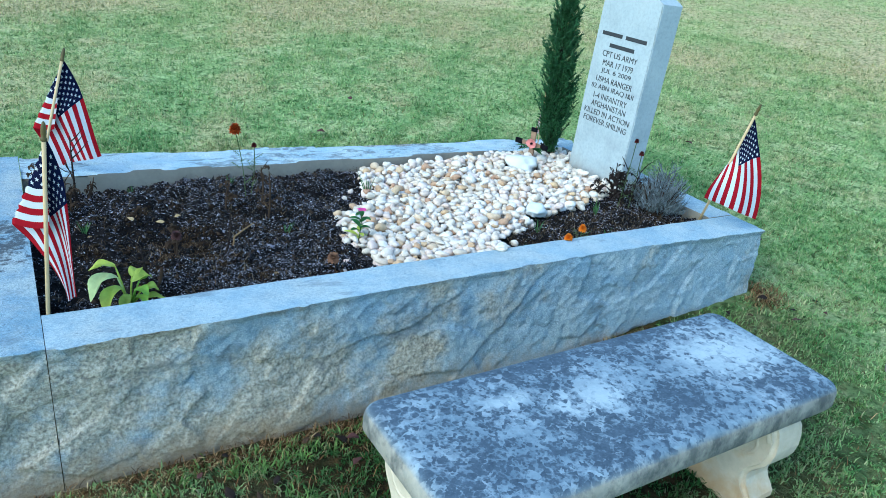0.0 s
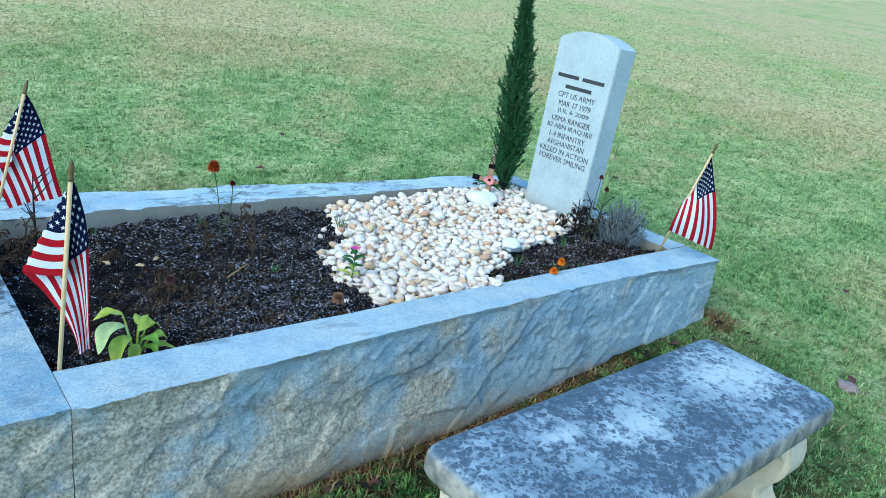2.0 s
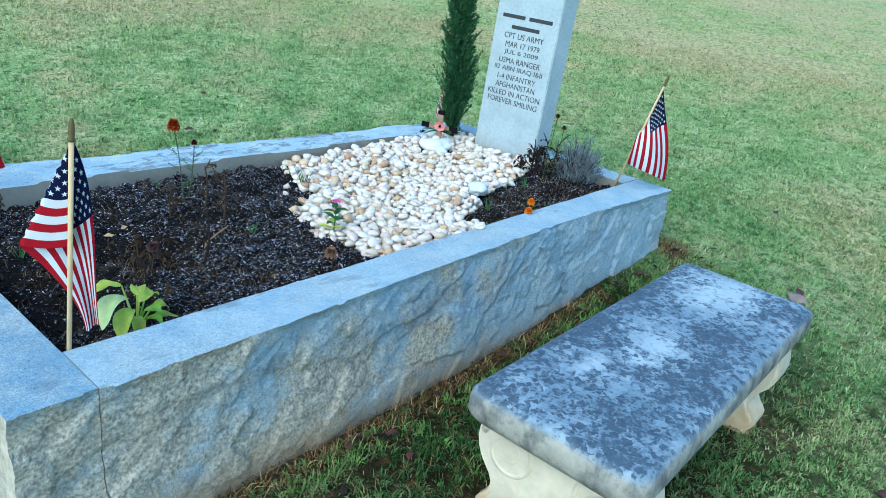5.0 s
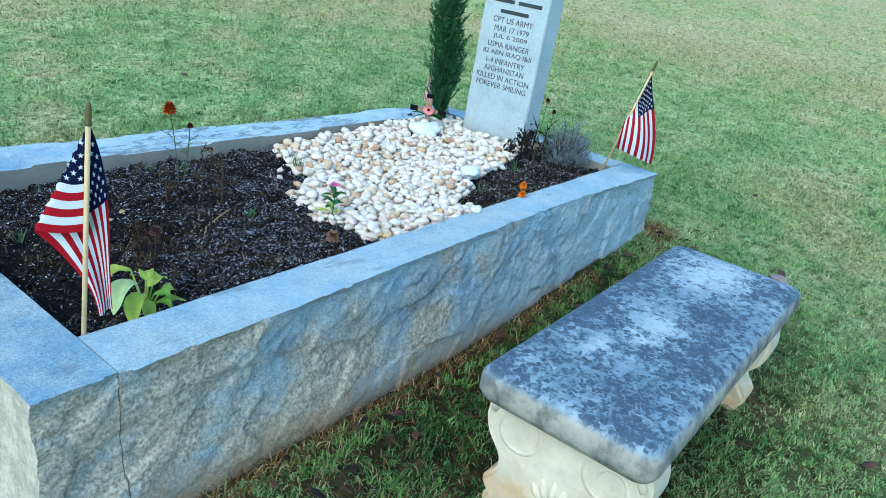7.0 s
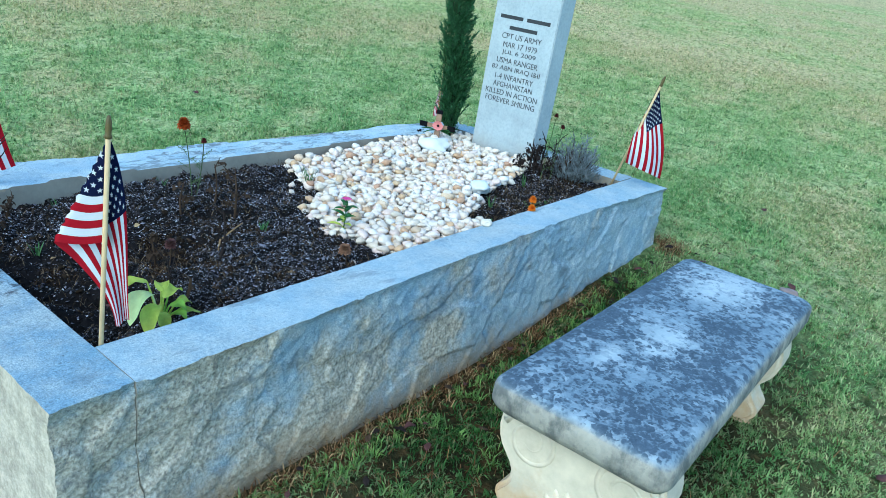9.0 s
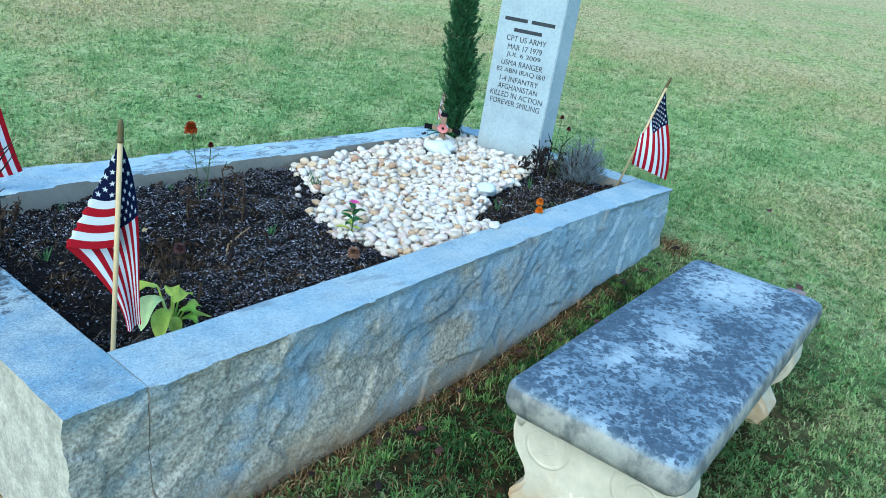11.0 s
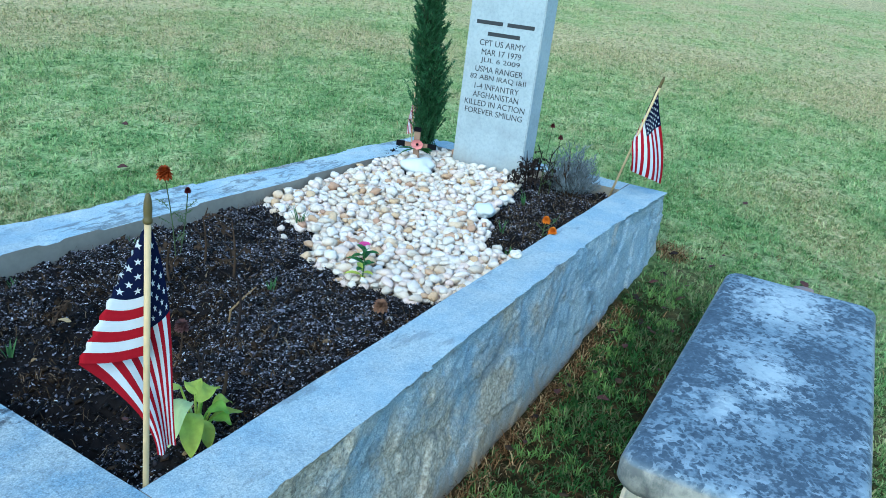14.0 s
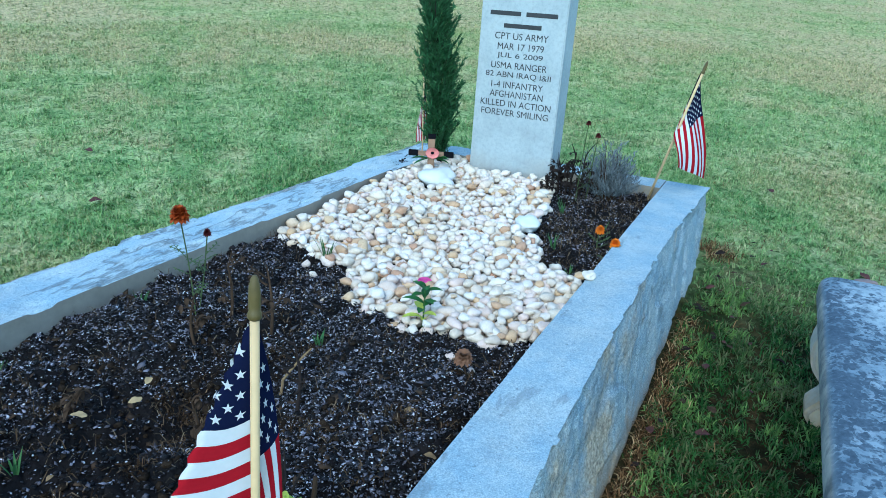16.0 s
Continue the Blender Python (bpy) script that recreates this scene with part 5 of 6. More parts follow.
def vinca():
    r = random.Random(8)
    p = plant("flowering_plant", 0.955, 0.455, "small green plant with one pink blossom", "plant")
    bm = bmesh.new()
    tube_bm(bm, bent((0, 0, -0.01), (0.01, 0.0, 0.105), (0.004, 0, 0)), 0.002, 5)
    part("stem", bm, M_TUFT, p)
    for k in range(13):
        a, h = 2.4 * k, 0.02 + 0.007 * k
        bm = bmesh.new()
        leaf_bm(bm, (0.001 * k, 0, h), (math.cos(a), math.sin(a), 0.5), r.uniform(0.034, 0.055), 0.021, 0.8, 0.3, 6, 4)
        part("leaf", bm, M_LIME if k < 4 else M_LEAF, p)
    bm = bmesh.new()
    for k in range(5):
        a = 2 * math.pi * k / 5
        leaf_bm(bm, (0.012, 0.004, 0.118), (math.cos(a), math.sin(a), 0.25), 0.018, 0.017, 0.5, 0.2, 4, 3)
    part("blossom", bm, M_PINK, p, "bright pink blossom")


def marigold(x, y, tall, seed, material, radius, label, lean=(0, 0), leaves=6):
    r = random.Random(seed)
    p = plant("marigold", x, y, label, "flower")
    tip = Vector((lean[0], lean[1], tall))
    bm = bmesh.new()
    tube_bm(bm, bent((0, 0, -0.01), tip, (0.008, 0.004, 0)), 0.0016, 5)
    part("stem", bm, M_STEM, p)
    for k in range(leaves):
        t = r.uniform(0.15, 0.75)
        a = r.uniform(0, 6.28)
        b = tip * t
        bm = bmesh.new()
        axis = Vector((math.cos(a), math.sin(a), 0.7)).normalized()
        tube_bm(bm, [b, b + axis * 0.04], 0.0009, 4)
        for q in range(7):
            s = -1 if q % 2 else 1
            leaf_bm(bm, b + axis * (0.008 + 0.005 * q), axis * 0.4 + Vector((-axis.y, axis.x, 0)) * s, 0.014, 0.004, 0.5, 0.2, 3, 2)
        part("leaf", bm, M_STEM, p)
    flower_head(p, tip, radius, 6, material, seed, "")
    return p


def cypress():
    """A slim young conifer: trunk, upswept limbs and many small sprays."""
    r = random.Random(12)
    x, y = 2.20, 1.035
    p = plant("cypress", x, y, "slim dark-green young cypress beside the headstone", "tree")
    h = 0.99
    bm = bmesh.new()
    tube_bm(bm, [(0, 0, -0.05), (0.002, 0.012, 0.25), (0.009, 0.05, 0.6), (0.018, 0.09, h)], [0.011, 0.009, 0.006, 0.001], 8)
    part("trunk", bm, M_BARK, p, smooth=True)

    def radius(t):
        return 0.061 * np.interp(t, [0, 0.07, 0.2, 0.35, 0.5, 0.58, 0.70, 0.83, 0.94, 1], [0.35, 0.72, 0.98, 1.1, 1.08, 0.95, 0.56, 0.34, 0.14, 0.03])

    for k in range(40):
        t = r.uniform(0.03, 0.95)
        a = r.uniform(0, 6.28)
        rr = radius(t) * r.uniform(0.6, 1.0)
        bm = bmesh.new()
        sway = 0.09 * t ** 1.3
        tube_bm(bm, [(0.01 * t, sway, h * t - 0.03), (rr * 0.6 * math.cos(a), sway + rr * 0.6 * math.sin(a), h * t + 0.01), (rr * math.cos(a), sway + rr * math.sin(a), h * t + 0.06)], [0.002, 0.0015, 0.0008], 4)
        part("limb", bm, M_BARK, p)
    q = np.random.default_rng(4)
    n = 5200
    m, per = 380, 15
    t = q.random(n) ** 0.9
    a = q.uniform(0, 6.28, n)
    clump = 0.70 + 0.6 * np.sin(a * 3 + t * 19) * np.sin(t * 37 + a * 2)
    rad = np.array([radius(v) for v in t]) * np.sqrt(q.uniform(0.12, 1.0, n)) * clump
    c = np.stack([rad * np.cos(a), rad * np.sin(a), 0.02 + t * (h - 0.03)], -1)
    # shoots that break the outline
    st, sa = q.uniform(0.02, 0.97, m), q.uniform(0, 6.28, m)
    sr = np.array([radius(v) for v in st]) * q.uniform(0.45, 0.8, m)
    reach = q.uniform(0.03, 0.11, m) * q.uniform(0.4, 1, m) * (1.15 - 0.85 * st)
    u = np.tile(np.linspace(0, 1, per), m)
    t2, a2, r2 = np.repeat(st, per), np.repeat(sa, per), np.repeat(sr, per) + np.repeat(reach, per) * u * 0.75
    c2 = np.stack([r2 * np.cos(a2), r2 * np.sin(a2), 0.02 + t2 * (h - 0.05) + 1.25 * np.repeat(reach, per) * u], -1)
    c, t, a, rad = np.concatenate([c, c2]), np.concatenate([t, t2]), np.concatenate([a, a2]), np.concatenate([rad, 0.02 + 0 * r2])
    n = len(t)
    c = c + (t ** 1.3)[:, None] * np.array([0.018, 0.09, 0])
    out = np.stack([np.cos(a), np.sin(a), np.zeros(n)], -1)
    verts, faces = [], []
    ln = q.uniform(0.010, 0.032, n) * (0.7 + 0.5 * rad / 0.08)
    for b in range(4):
        d = out * q.uniform(0.1, 1.2, n)[:, None] + np.stack([q.normal(0, 0.55, n), q.normal(0, 0.55, n), np.full(n, 0.8)], -1)
        d /= np.linalg.norm(d, axis=1)[:, None]
        s = np.cross(d, q.normal(0, 1, (n, 3)))
        s /= np.linalg.norm(s, axis=1)[:, None]
        s *= q.uniform(0.0012, 0.0024, n)[:, None]
        k0 = len(verts) * n * 4
        verts.append(np.stack([c - s, c + s, c + d * (ln * 0.6)[:, None] + s * 1.2, c + d * ln[:, None]], 1).reshape(-1, 3))
        faces.append((np.arange(n)[:, None, None] * 4 + np.array([[0, 1, 2], [0, 2, 3]])[None]).reshape(-1, 3) + k0)
    ob = from_arrays("crown", np.concatenate(verts), np.concatenate(faces), M_CYPRESS, p)
    tagged(ob, "dense dark-green scaly sprays", kind="stuff")


def lavender():
    r = np.random.default_rng(9)
    p = plant("lavender", 2.235, 0.345, "grey faded lavender bush", "shrub")
    bm = bmesh.new()
    rr = random.Random(2)
    for k in range(70):
        a, s = rr.uniform(0, 6.28), rr.uniform(0.02, 0.115)
        tube_bm(bm, bent((0.02 * math.cos(a), 0.02 * math.sin(a), -0.01), (s * math.cos(a), s * math.sin(a), rr.uniform(0.09, 0.21) * (1.1 - 3 * s)), (0, 0, 0.01), 4), [0.0026, 0.0022, 0.0017, 0.0012, 0.0008], 4)
    part("woody_base", bm, M_TWIG, p)
    # sprigs of unequal height, leaves along the upper part of each
    m, per = 170, 30
    a, rad = np.repeat(r.uniform(0, 6.28, m), per), np.repeat(0.125 * np.sqrt(r.random(m)), per)
    tall = np.repeat(r.uniform(0.09, 0.27, m) * r.uniform(0.8, 1.0, m), per) * (1 - 0.5 * (rad / 0.13) ** 2)
    n = m * per
    t = r.uniform(0.12, 1.0, n) ** 0.8
    c = np.stack([rad * t * np.cos(a), rad * t * np.sin(a), tall * t ** 0.8], -1) + r.normal(0, 0.006, (n, 3))
    d = np.stack([np.cos(a) * 0.35 + r.normal(0, 0.4, n), np.sin(a) * 0.35 + r.normal(0, 0.4, n), np.full(n, 0.8)], -1)
    d /= np.linalg.norm(d, axis=1)[:, None]
    s = np.cross(d, r.normal(0, 1, (n, 3)))
    s = s / np.linalg.norm(s, axis=1)[:, None] * r.uniform(0.0009, 0.0019, n)[:, None]
    ln = r.uniform(0.010, 0.032, n)[:, None]
    v = np.stack([c - s, c + s, c + d * ln * 0.6 + s, c + d * ln], 1).reshape(-1, 3)
    f = (np.arange(n)[:, None, None] * 4 + np.array([[0, 1, 2], [0, 2, 3]])[None]).reshape(-1, 3)
    ob = from_arrays("foliage", v, f, M_LAVENDER, p)
    tagged(ob, "narrow grey leaves", kind="stuff")


def poppy_cross():
    top = new("wooden_cross")
    tagged(top, "small wooden remembrance cross with a paper poppy", "cross")
    top.location = (2.075, 1.012, SOIL + 0.034)
    top.rotation_euler = (0, 0, radians(20))
    top.scale = (1.15, 1.2, 1.0)
    part("upright", box_bm(-0.004, 0.004, -0.011, 0.011, -0.03, 0.150, 0.001), M_WOOD, top)
    part("crossbar", box_bm(-0.009, -0.0045, -0.045, 0.045, 0.082, 0.102, 0.001), M_WOOD, top)
    for s in (-1, 1):
        part("end_cap", box_bm(-0.0105, -0.003, s * 0.058 - 0.016, s * 0.058 + 0.016, 0.080, 0.104, 0.001), M_BLACK, top, "black ribbon end")
    part("end_cap", box_bm(-0.0055, 0.0055, -0.0125, 0.0125, 0.150, 0.168, 0.001), M_BLACK, top, "black ribbon end")
    r = random.Random(3)
    bm = bmesh.new()
    for k in range(4):
        a = math.pi / 2 * k + 0.4
        c = Vector((-0.014, -0.006, 0.098))
        d = Vector((0, math.cos(a), math.sin(a)))
        side = Vector((0, -math.sin(a), math.cos(a)))
        rows = []
        for i in range(5):
            t = i / 4
            rows.append([bm.verts.new(c + d * (0.021 * t) + side * (0.017 * math.sin(0.4 + 2.2 * t) * (2 * j / 4 - 1)) + Vector((-0.006 * t * t - 0.004 * (2 * j / 4 - 1) ** 2 + 0.001 * k, 0, 0))) for j in range(5)])
        for u, w in zip(rows, rows[1:]):
            for j in range(4):
                bm.faces.new((u[j], w[j], w[j + 1], u[j + 1])).smooth = True
    part("poppy", bm, M_POPPY, top, "faded pink-red paper poppy")
    bm = bmesh.new()
    bmesh.ops.create_uvsphere(bm, u_segments=10, v_segments=6, radius=0.0055)
    bmesh.ops.translate(bm, vec=(-0.018, -0.006, 0.098), verts=bm.verts[:])
    part("poppy_centre", bm, M_BLACK, top, smooth=True)
    for k in range(6):
        a = r.uniform(-0.4, 0.9) + (0 if k % 2 else math.pi - 0.5)
        bm = bmesh.new()
        leaf_bm(bm, (-0.008, 0.008 * math.cos(a), 0.072), (-0.25, math.cos(a), math.sin(a) * 0.8), 0.058, 0.02, 0.6, 0.3, 6, 4)
        part("leaf", bm, M_LEAF, top)


def fallen_leaf(x, y, seed, material, size, on=None):
    r = random.Random(seed)
    bm = bmesh.new()
    leaf_bm(bm, (-size / 2, 0, 0), (1, 0, 0.3), size, size * 0.6, 0.7, r.uniform(-0.5, 0.5), 5, 4, 0.2)
    ob = link_mesh("fallen_leaf", bm, material)
    z = float(ground_z(np.array(x), np.array(y))) + 0.022 if on is None else on
    ob.matrix_world = pose(x, y, z, r.uniform(-20, 20), r.uniform(-20, 20), r.uniform(0, 360))
    return tagged(ob, "withered reddish-brown fallen leaf", "leaf", group="fallen leaves")


# ---------------------------------------------------------------- the place
build_ground()
stone_block("kerb_stone", (0.0010, 0, -0.16), (2.48, 0.165, TOP), ("-y", "+x"), "long grey granite kerb stone with a split front face", 41, front_edge)
stone_block("kerb_stone", (-0.162, 0, -0.16), (-0.0006, 1.405, TOP), ("-y", "-x"), "grey granite kerb stone across the foot, stained on top", 52, pale="-x", top_finish=M_TOP_STAINED)
back_kerb = stone_block("kerb_stone", (0.0015, 1.17, -0.16), (2.48, 1.37, TOP), ("+y", "+x"), "long grey granite kerb stone with sawn inner face, flaking on top", 63, top_finish=M_TOP_WORN, flake=0.007)
# the back stone narrows and runs in towards the head
for v in back_kerb.data.vertices:
    f = min(1.0, max(0.0, v.co.x / 2.46))
    inner, outer = 1.178 - 0.062 * f, 1.40 - 0.132 * f
    v.co.y = inner + (v.co.y - 1.17) / 0.2 * (outer - inner)
stone_block("kerb_stone", (2.345, 0.168, -0.16), (2.48, 1.111, TOP), ("+x",), "grey granite kerb stone behind the headstone", 74)
build_soil()
headstone()
bench()
build_pebbles()
single_stone("white_rock", 1.966, 0.926, SOIL + 0.064, (0.076, 0.062, 0.044), 301, "large smooth white stone among the pebbles", 100, M_WHITESTONE)
single_stone("white_rock", 1.71, 0.466, SOIL + 0.045, (0.046, 0.038, 0.028), 302, "angular white stone at the edge of the pebbles", 30, M_WHITESTONE)
single_stone("pebble_on_kerb", 1.340, 0.160, TOP + 0.009, (0.021, 0.017, 0.012), 303, "single cream pebble lying on the kerb", 20)
single_stone("field_stone", 2.51, -0.61, float(ground_z(np.array(2.51), np.array(-0.61))) + 0.012, (0.042, 0.032, 0.02), 304, "pinkish-grey stone lying in the grass", 50, M_FIELD)

stick_flag((0.011, 0.169, 0.325), (0.056, 0.179, 0.862), (0.85, -0.52), (0.0, -0.108), ((0.026, -0.40), (-0.002, -0.42)),
           "striped flag with stars hanging limp at the plot's near corner", hoist=0.218, fly=0.36, dirs=((0.32, -0.93), (0.65, -0.78)), pleat=0.007, seed=2)
stick_flag((0.039, 1.14, 0.325), (0.177, 1.18, 0.83), (0.9, -0.43), (0.0, -0.127), ((0.092, -0.338), (-0.066, -0.388)),
           "striped flag with stars on a leaning stick at the back corner", dirs=((0.45, -0.9), (0.3, -0.95)), last=(0.3, -0.95), seed=5)
stick_flag((2.326, 0.195, 0.375), (2.331, 0.073, 0.873), (0.95, -0.31), None, ((0.112, -0.402), (-0.140, -0.315)),
           "striped flag with stars on a leaning stick at the head corner", hoist=0.215, fly=0.33, dirs=((0.55, -1.0), (0.2, -0.6)), last=(-0.05, -1.0), pleat=0.006, seed=9, billow=0.05)
stick_flag((2.185, 1.108, 0.345), (2.187, 1.116, 0.765), (0.5, -0.86), None, ((0.022, -0.27), (-0.022, -0.285)),
           "limp flag half hidden beside the cypress", hoist=0.13, fly=0.25, stick_r=0.0028, dirs=((0.2, -1), (-0.35, -1)), pleat=0.005, seed=4, billow=0.012)


cypress()
poppy_cross()
lavender()
hosta()
vinca()
marigold(0.715, 0.935, 0.268, 1, M_RUST, 0.027, "rust-red marigold on a long thin stem", (-0.043, -0.02))
marigold(0.735, 0.945, 0.206, 2, M_MAROON, 0.012, "withered maroon marigold bud", (0.0, -0.045), 6)
marigold(2.09, 0.42, 0.285, 3, M_MAROON, 0.012, "dark withered marigold beside the lavender", (0.02, -0.01), 4)
marigold(2.12, 0.39, 0.245, 4, M_MAROON, 0.013, "dark drooping marigold beside the lavender", (-0.01, -0.02), 5)
marigold(1.655, 0.205, 0.078, 5, M_ORANGE, 0.020, "small orange marigold leaning on the kerb", (-0.034, -0.045), 5)
marigold(1.735, 0.24, 0.062, 6, M_ORANGE, 0.019, "small orange marigold in the mulch", (0.02, 0.0), 5)
dry_stalk(0.745, 0.855, 11, 0.14, "brown dried flower stalk")
dry_stalk(0.735, 0.73, 12, 0.17, "brown dried flower stalk", 7)
bent_stalk = plant("dry_stalk", 0.56, 0.575, "pale broken dry stalk leaning over the soil", "dry stalk")
bm = bmesh.new()
tube_bm(bm, bent((0, 0, -0.02), (0.012, -0.008, 0.045), (0.004, 0, 0), 4), [0.004, 0.0035, 0.003, 0.003, 0.0028], 6)
tube_bm(bm, bent((0.012, -0.008, 0.043), (0.066, -0.040, 0.098), (0.004, 0, 0.004), 4), [0.0028, 0.0026, 0.0024, 0.0022, 0.0016], 6)
part("stem", bm, M_STRAW, bent_stalk)
cut_stalk = plant("dry_stalk", 0.285, 0.295, "pale brown cut stalk beside the broad-leaved plant", "dry stalk")
bm = bmesh.new()
tube_bm(bm, bent((-0.012, -0.006, -0.02), (0.006, 0.0, 0.055), (-0.004, 0, 0), 4), [0.0035, 0.0035, 0.0035, 0.004, 0.004], 6)
tube_bm(bm, bent((0.006, 0.0, 0.05), (0.016, -0.002, 0.105), (0.003, 0, 0), 4), [0.004, 0.0042, 0.0042, 0.004, 0.0036], 6)
part("stem", bm, M_TWIG, cut_stalk)
dry_stalk(0.27, 0.31, 14, 0.17, "dark bare twiggy stem", 7, M_BARK)
dry_stalk(0.10, 1.06, 15, 0.13, "brown dead flower stems in the corner", 6)
dry_stalk(0.16, 1.08, 16, 0.26, "thin dark bare twig", 7, M_BARK)
for k, (x, y, tall, twigs) in enumerate(((2.12, 0.50, 0.16, 14), (2.09, 0.47, 0.13, 12), (2.14, 0.46, 0.18, 12), (2.07, 0.52, 0.10, 10), (2.17, 0.43, 0.15, 10), (2.11, 0.42, 0.11, 10), (2.16, 0.50, 0.12, 10))):
    dry_stalk(x, y, 170 + k, tall, "dark withered leafy plant by the headstone", twigs, M_BARK, True)
for k, (x, y, tall) in enumerate(((0.03, 1.02, 0.12), (0.07, 0.95, 0.10), (0.05, 1.10, 0.16), (0.13, 1.02, 0.09), (0.20, 1.11, 0.08), (0.02, 0.88, 0.07))):
    dry_stalk(x, y, 190 + k, tall, "brown dead flower stems in the corner", 8)
for k, (x, y, tall, radius, lean, material) in enumerate(((0.795, 0.266, 0.046, 0.024, (0.0, 0.008), M_DRYBLOOM), (0.375, 0.53, 0.085, 0.02, (0.01, -0.01), M_DEADLEAF))):
    p = plant("dead_flower", x, y, "withered brown flower head on a short dry stalk", "dead flower")
    bm = bmesh.new()
    tube_bm(bm, bent((0, 0, -0.02), (*lean, tall), (0.006, 0, 0)), 0.0022, 5)
    part("stem", bm, M_TWIG, p)
    flower_head(p, (*lean, tall), radius, 4, material, 90 + k, "crumpled dry petals")
dry_stalk(0.40, 0.62, 21, 0.10, "brown dead plant in the dug hollow", 9)
dry_stalk(0.52, 0.50, 23, 0.14, "thin dark bare twig", 8, M_BARK)
dry_stalk(0.62, 0.84, 24, 0.12, "brown dried flower stalk", 8)
dry_stalk(0.30, 0.86, 22, 0.06, "brown dead plant in the dug hollow", 8)
for k, (x, y, n, tall) in enumerate(((0.765, 0.62, 7, 0.055), (0.155, 0.80, 6, 0.05), (1.185, 0.89, 9, 0.11), (1.64, 0.355, 8, 0.07), (0.70, 1.09, 7, 0.05), (1.50, 0.26, 7, 0.045), (1.9, 0.26, 6, 0.05), (0.34, 1.1, 5, 0.04), (2.0, 0.44, 8, 0.07))):
    tuft(x, y, 40 + k, n, tall, "small green tuft of grass in the soil")
build_grass()


# ---------------------------------------------------------------- far side of the lawn
def grave_marker(x, y, wide, tall, label, material, turn):
    top = new("grave_marker")
    tagged(top, label, "gravestone", group="far grave markers")
    top.location = (x, y, float(ground_z(np.array(x), np.array(y))))
    top.rotation_euler = (0, 0, radians(turn))
    part("plinth", box_bm(-0.11 - 0.1 * wide, 0.11 + 0.1 * wide, -wide * 0.62, wide * 0.62, -0.1, 0.16, 0.02), material, top)
    part("tablet", box_bm(-0.11, 0.11, -wide / 2, wide / 2, 0.162, tall, 0.03), material, top)


def far_tree(x, y, tall, spread, seed):
    r = np.random.default_rng(seed)
    q = random.Random(seed)
    top = new("broadleaf_tree")
    tagged(top, "dark green leafy tree at the far edge of the lawn", "tree", group="trees at the edge of the lawn")
    top.location = (x, y, float(ground_z(np.array(x), np.array(y))))
    bm = bmesh.new()
    tube_bm(bm, [(0, 0, -0.3), (0.1, 0, tall * 0.3), (0, 0.1, tall * 0.6), (0.1, 0, tall * 0.9)], [tall * 0.035, tall * 0.028, tall * 0.016, 0.02], 8)
    part("trunk", bm, M_BARK, top)
    centres = []
    for k in range(15):
        a, h = q.uniform(0, 6.28), (-0.08 + 0.85 * k / 15) * tall
        e = Vector((spread * 0.62 * math.cos(a), spread * 0.62 * math.sin(a), h + 0.12 * tall))
        bm = bmesh.new()
        tube_bm(bm, bent((0, 0, h), e, (0, 0, -0.1)), [0.09, 0.08, 0.07, 0.06, 0.05, 0.04, 0.03], 6)
        part("limb", bm, M_BARK, top)
        centres.append(e)
    n = 9000
    c = np.array([centres[i] for i in r.integers(0, len(centres), n)])
    d = r.normal(0, 1, (n, 3))
    d /= np.linalg.norm(d, axis=1)[:, None]
    c = c + d * (spread * 0.5 * r.random(n) ** 0.4)[:, None] * np.array([1, 1, 0.8])
    c[:, 2] = np.maximum(c[:, 2], 0.1)
    u, w = r.normal(0, 1, (n, 3)), r.normal(0, 1, (n, 3))
    u = u / np.linalg.norm(u, axis=1)[:, None] * 0.2
    w = w / np.linalg.norm(w, axis=1)[:, None] * 0.13
    v = np.stack([c - u, c + w, c + u, c - w], 1).reshape(-1, 3)
    ob = from_arrays("crown", v, np.arange(4 * n).reshape(-1, 4), M_CROWN, top)
    tagged(ob, "ragged leafy crown", kind="stuff")


grave_marker(51, -2.35, 1.1, 0.95, "white stone grave marker on a plinth", M_WHITESTONE, 8)
grave_marker(54, -4.05, 2.0, 1.0, "wide dark polished granite grave marker", M_BLUEGRANITE, 5)
grave_marker(43, 3.05, 0.5, 0.55, "small white stone grave marker across the lawn", M_WHITESTONE, 0)
grave_marker(2.98, 8.75, 0.3, 0.7, "narrow white stone grave marker in the lawn", M_MARBLE, 70)
grave_marker(3.5, 8.95, 0.2, 0.4, "low white stone marker beside a small shrub", M_WHITESTONE, 70)
post = new("white_post")
tagged(post, "thin white marker post in the lawn", "post")
post.location = (58, -1.3, float(ground_z(np.array(58.0), np.array(-1.3))))
bm = bmesh.new()
tube_bm(bm, [(0, 0, -0.2), (0, 0, 0.7), (0, 0, 1.3)], [0.09, 0.09, 0.08], 8)
part("pole", bm, M_WHITESTONE, post)
for k, (x, y, h, w) in enumerate(((56, -7.6, 5, 2.6), (57, -11, 6, 2.8), (58, -15, 6, 3.0), (60, -20, 7, 3.4), (64, -2.2, 5, 2.4), (66, -5.5, 6, 2.8), (70, -9, 8, 3.6), (74, -3.5, 8, 3.8), (75, 1.5, 8, 3.6), (76, -14, 8, 3.8))):
    far_tree(x, y, h, w, 70 + k)
r = np.random.default_rng(31)
shrub = new("small_shrub")
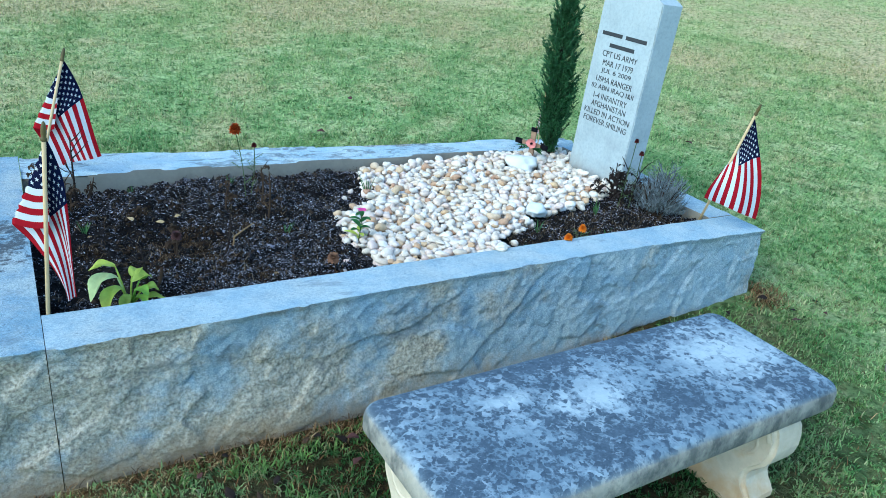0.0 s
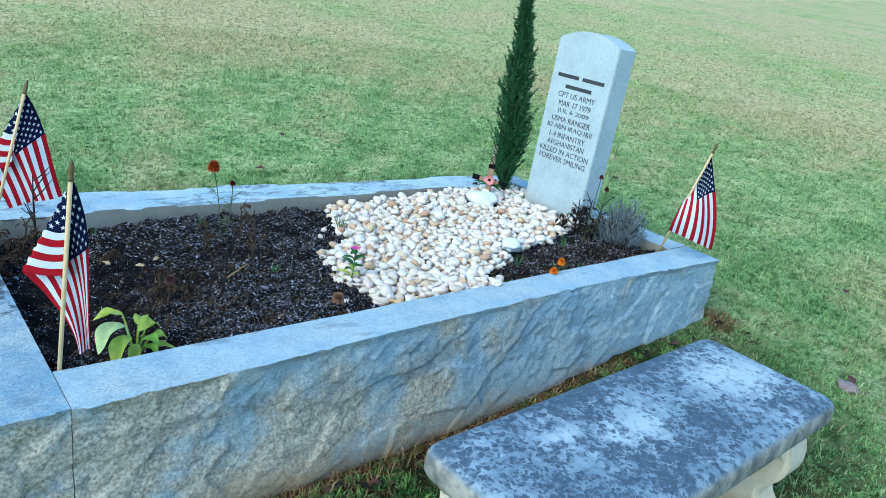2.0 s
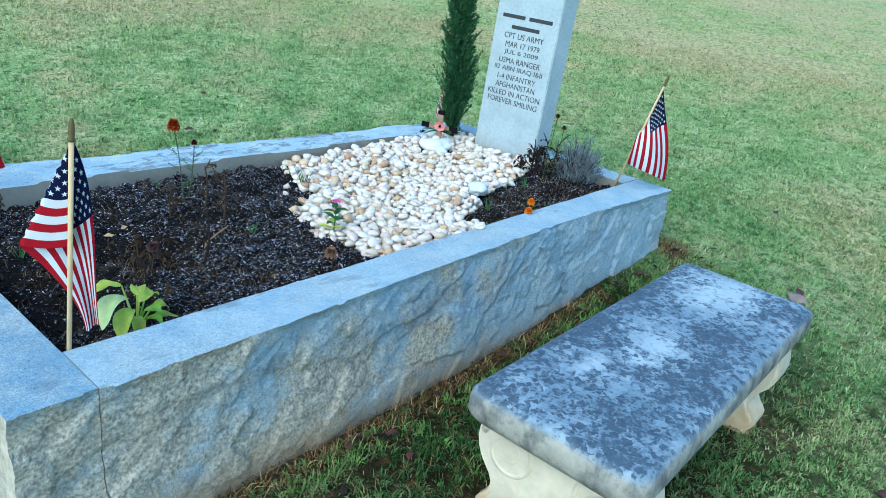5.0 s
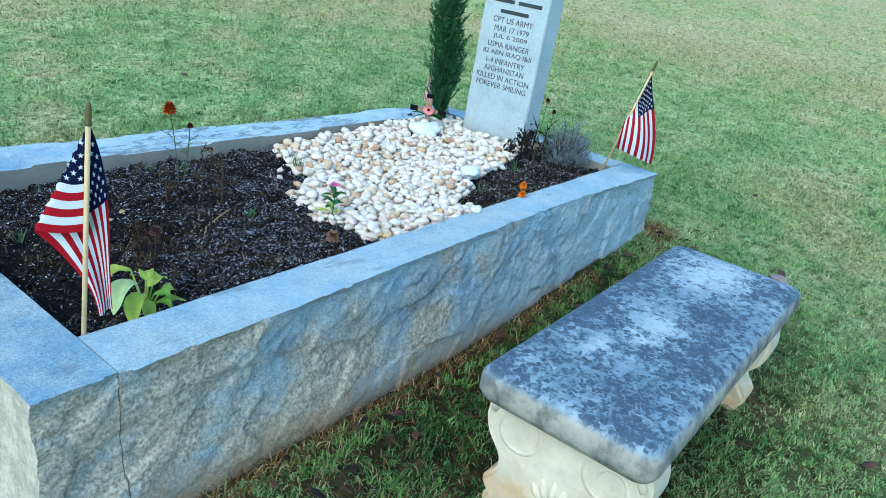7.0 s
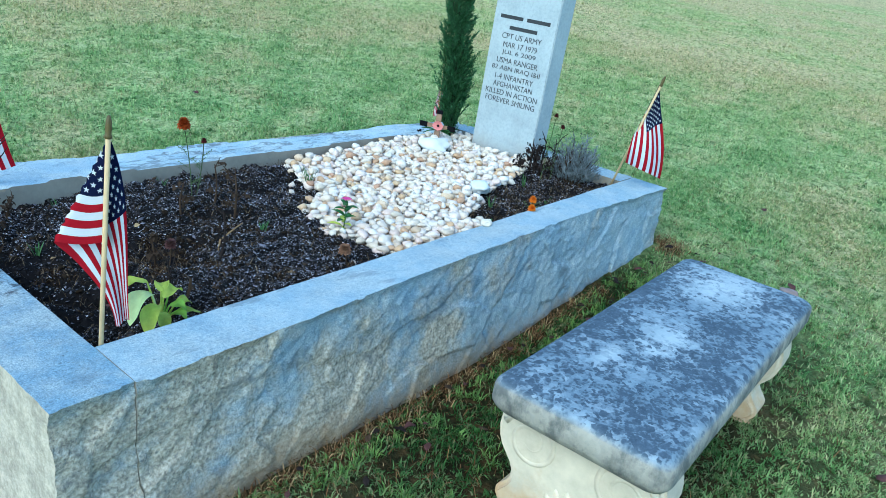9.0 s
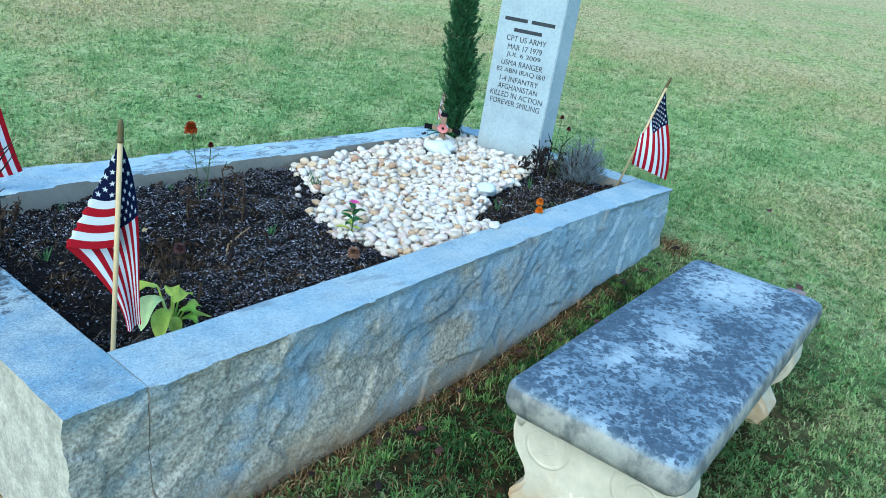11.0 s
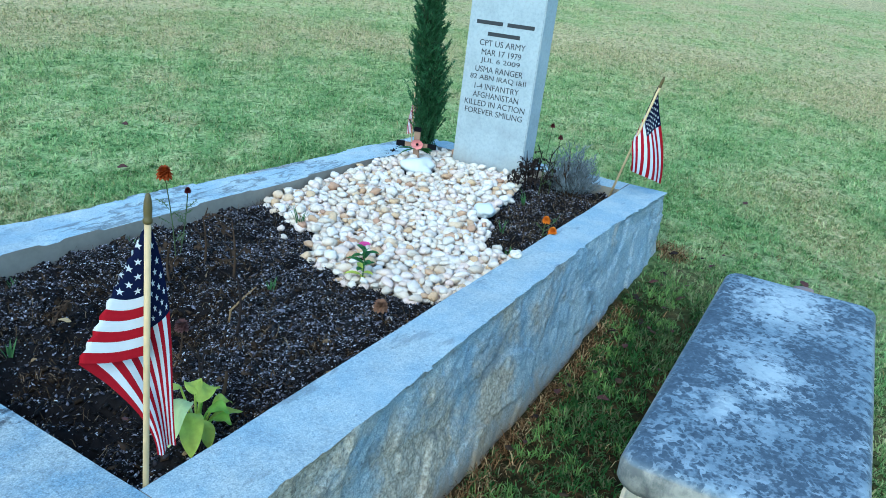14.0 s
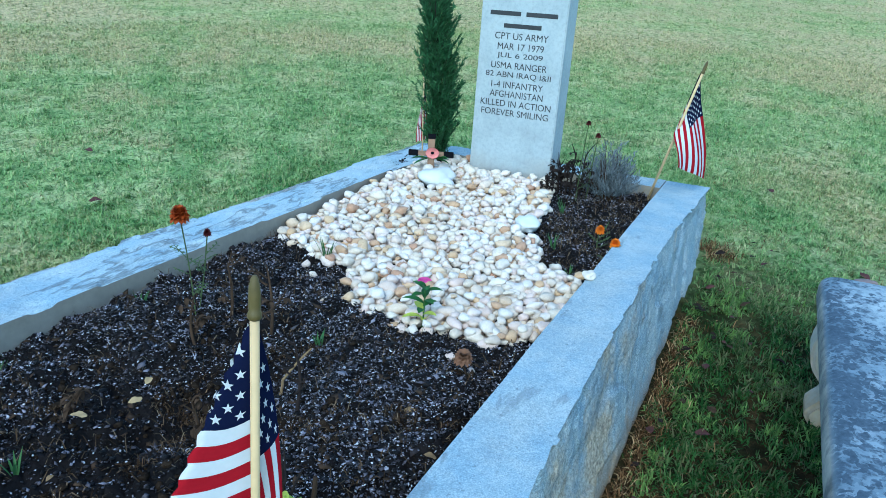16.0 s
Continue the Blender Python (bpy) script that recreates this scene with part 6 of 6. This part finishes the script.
tagged(shrub, "small dark green shrub beside the low marker", "shrub")
shrub.location = (3.85, 9.1, float(ground_z(np.array(3.85), np.array(9.1))))
for k in range(7):
    bm = bmesh.new()
    tube_bm(bm, bent((0, 0, -0.05), (0.12 * math.cos(k * 0.9), 0.12 * math.sin(k * 0.9), 0.3), (0, 0, 0.02)), [0.01, 0.009, 0.008, 0.007, 0.006, 0.005, 0.003], 5)
    part("branch", bm, M_BARK, shrub)
c = r.normal(0, 1, (1500, 3))
c = c / np.linalg.norm(c, axis=1)[:, None] * 0.2 * r.random((1500, 1)) ** 0.4 + np.array([0, 0, 0.2])
u, w = r.normal(0, 0.012, (1500, 3)), r.normal(0, 0.012, (1500, 3))
tagged(from_arrays("foliage", np.stack([c - u, c + w, c + u, c - w], 1).reshape(-1, 3), np.arange(6000).reshape(-1, 4), M_CROWN, shrub), "small dark leaves", kind="stuff")
q = random.Random(6)
for k in range(46):
    x, y = q.uniform(-0.05, 2.7), -0.06 - abs(q.gauss(0, 0.13))
    fallen_leaf(x, y, 200 + k, q.choice((M_DEADLEAF, M_DEADLEAF, M_TWIG, M_BARK)), q.uniform(0.018, 0.042))
for k in range(12):
    fallen_leaf(q.uniform(-0.5, -0.2), q.uniform(-0.2, 1.2), 260 + k, q.choice((M_DEADLEAF, M_STRAW)), q.uniform(0.03, 0.05))
for k, (x, y) in enumerate(((2.56, -0.598), (1.58, -1.15), (1.541, 2.295), (1.93, 2.8), (2.9, 0.3), (3.4, -0.2), (2.3, -1.1), (2.5, 0.9), (3.6, 1.4))):
    fallen_leaf(x, y, 280 + k, M_DEADLEAF, 0.05)
for k, (x, y, size) in enumerate(((0.296, 0.814, 0.032), (0.381, 0.766, 0.028), (0.444, 0.797, 0.024))):
    fallen_leaf(x, y, 320 + k, M_HUSK, size, SOIL + 0.022)
for k in range(9):
    fallen_leaf(q.uniform(0.1, 0.9), q.uniform(0.2, 1.1), 300 + k, q.choice((M_STRAW, M_DEADLEAF)), q.uniform(0.012, 0.03), SOIL + 0.014)
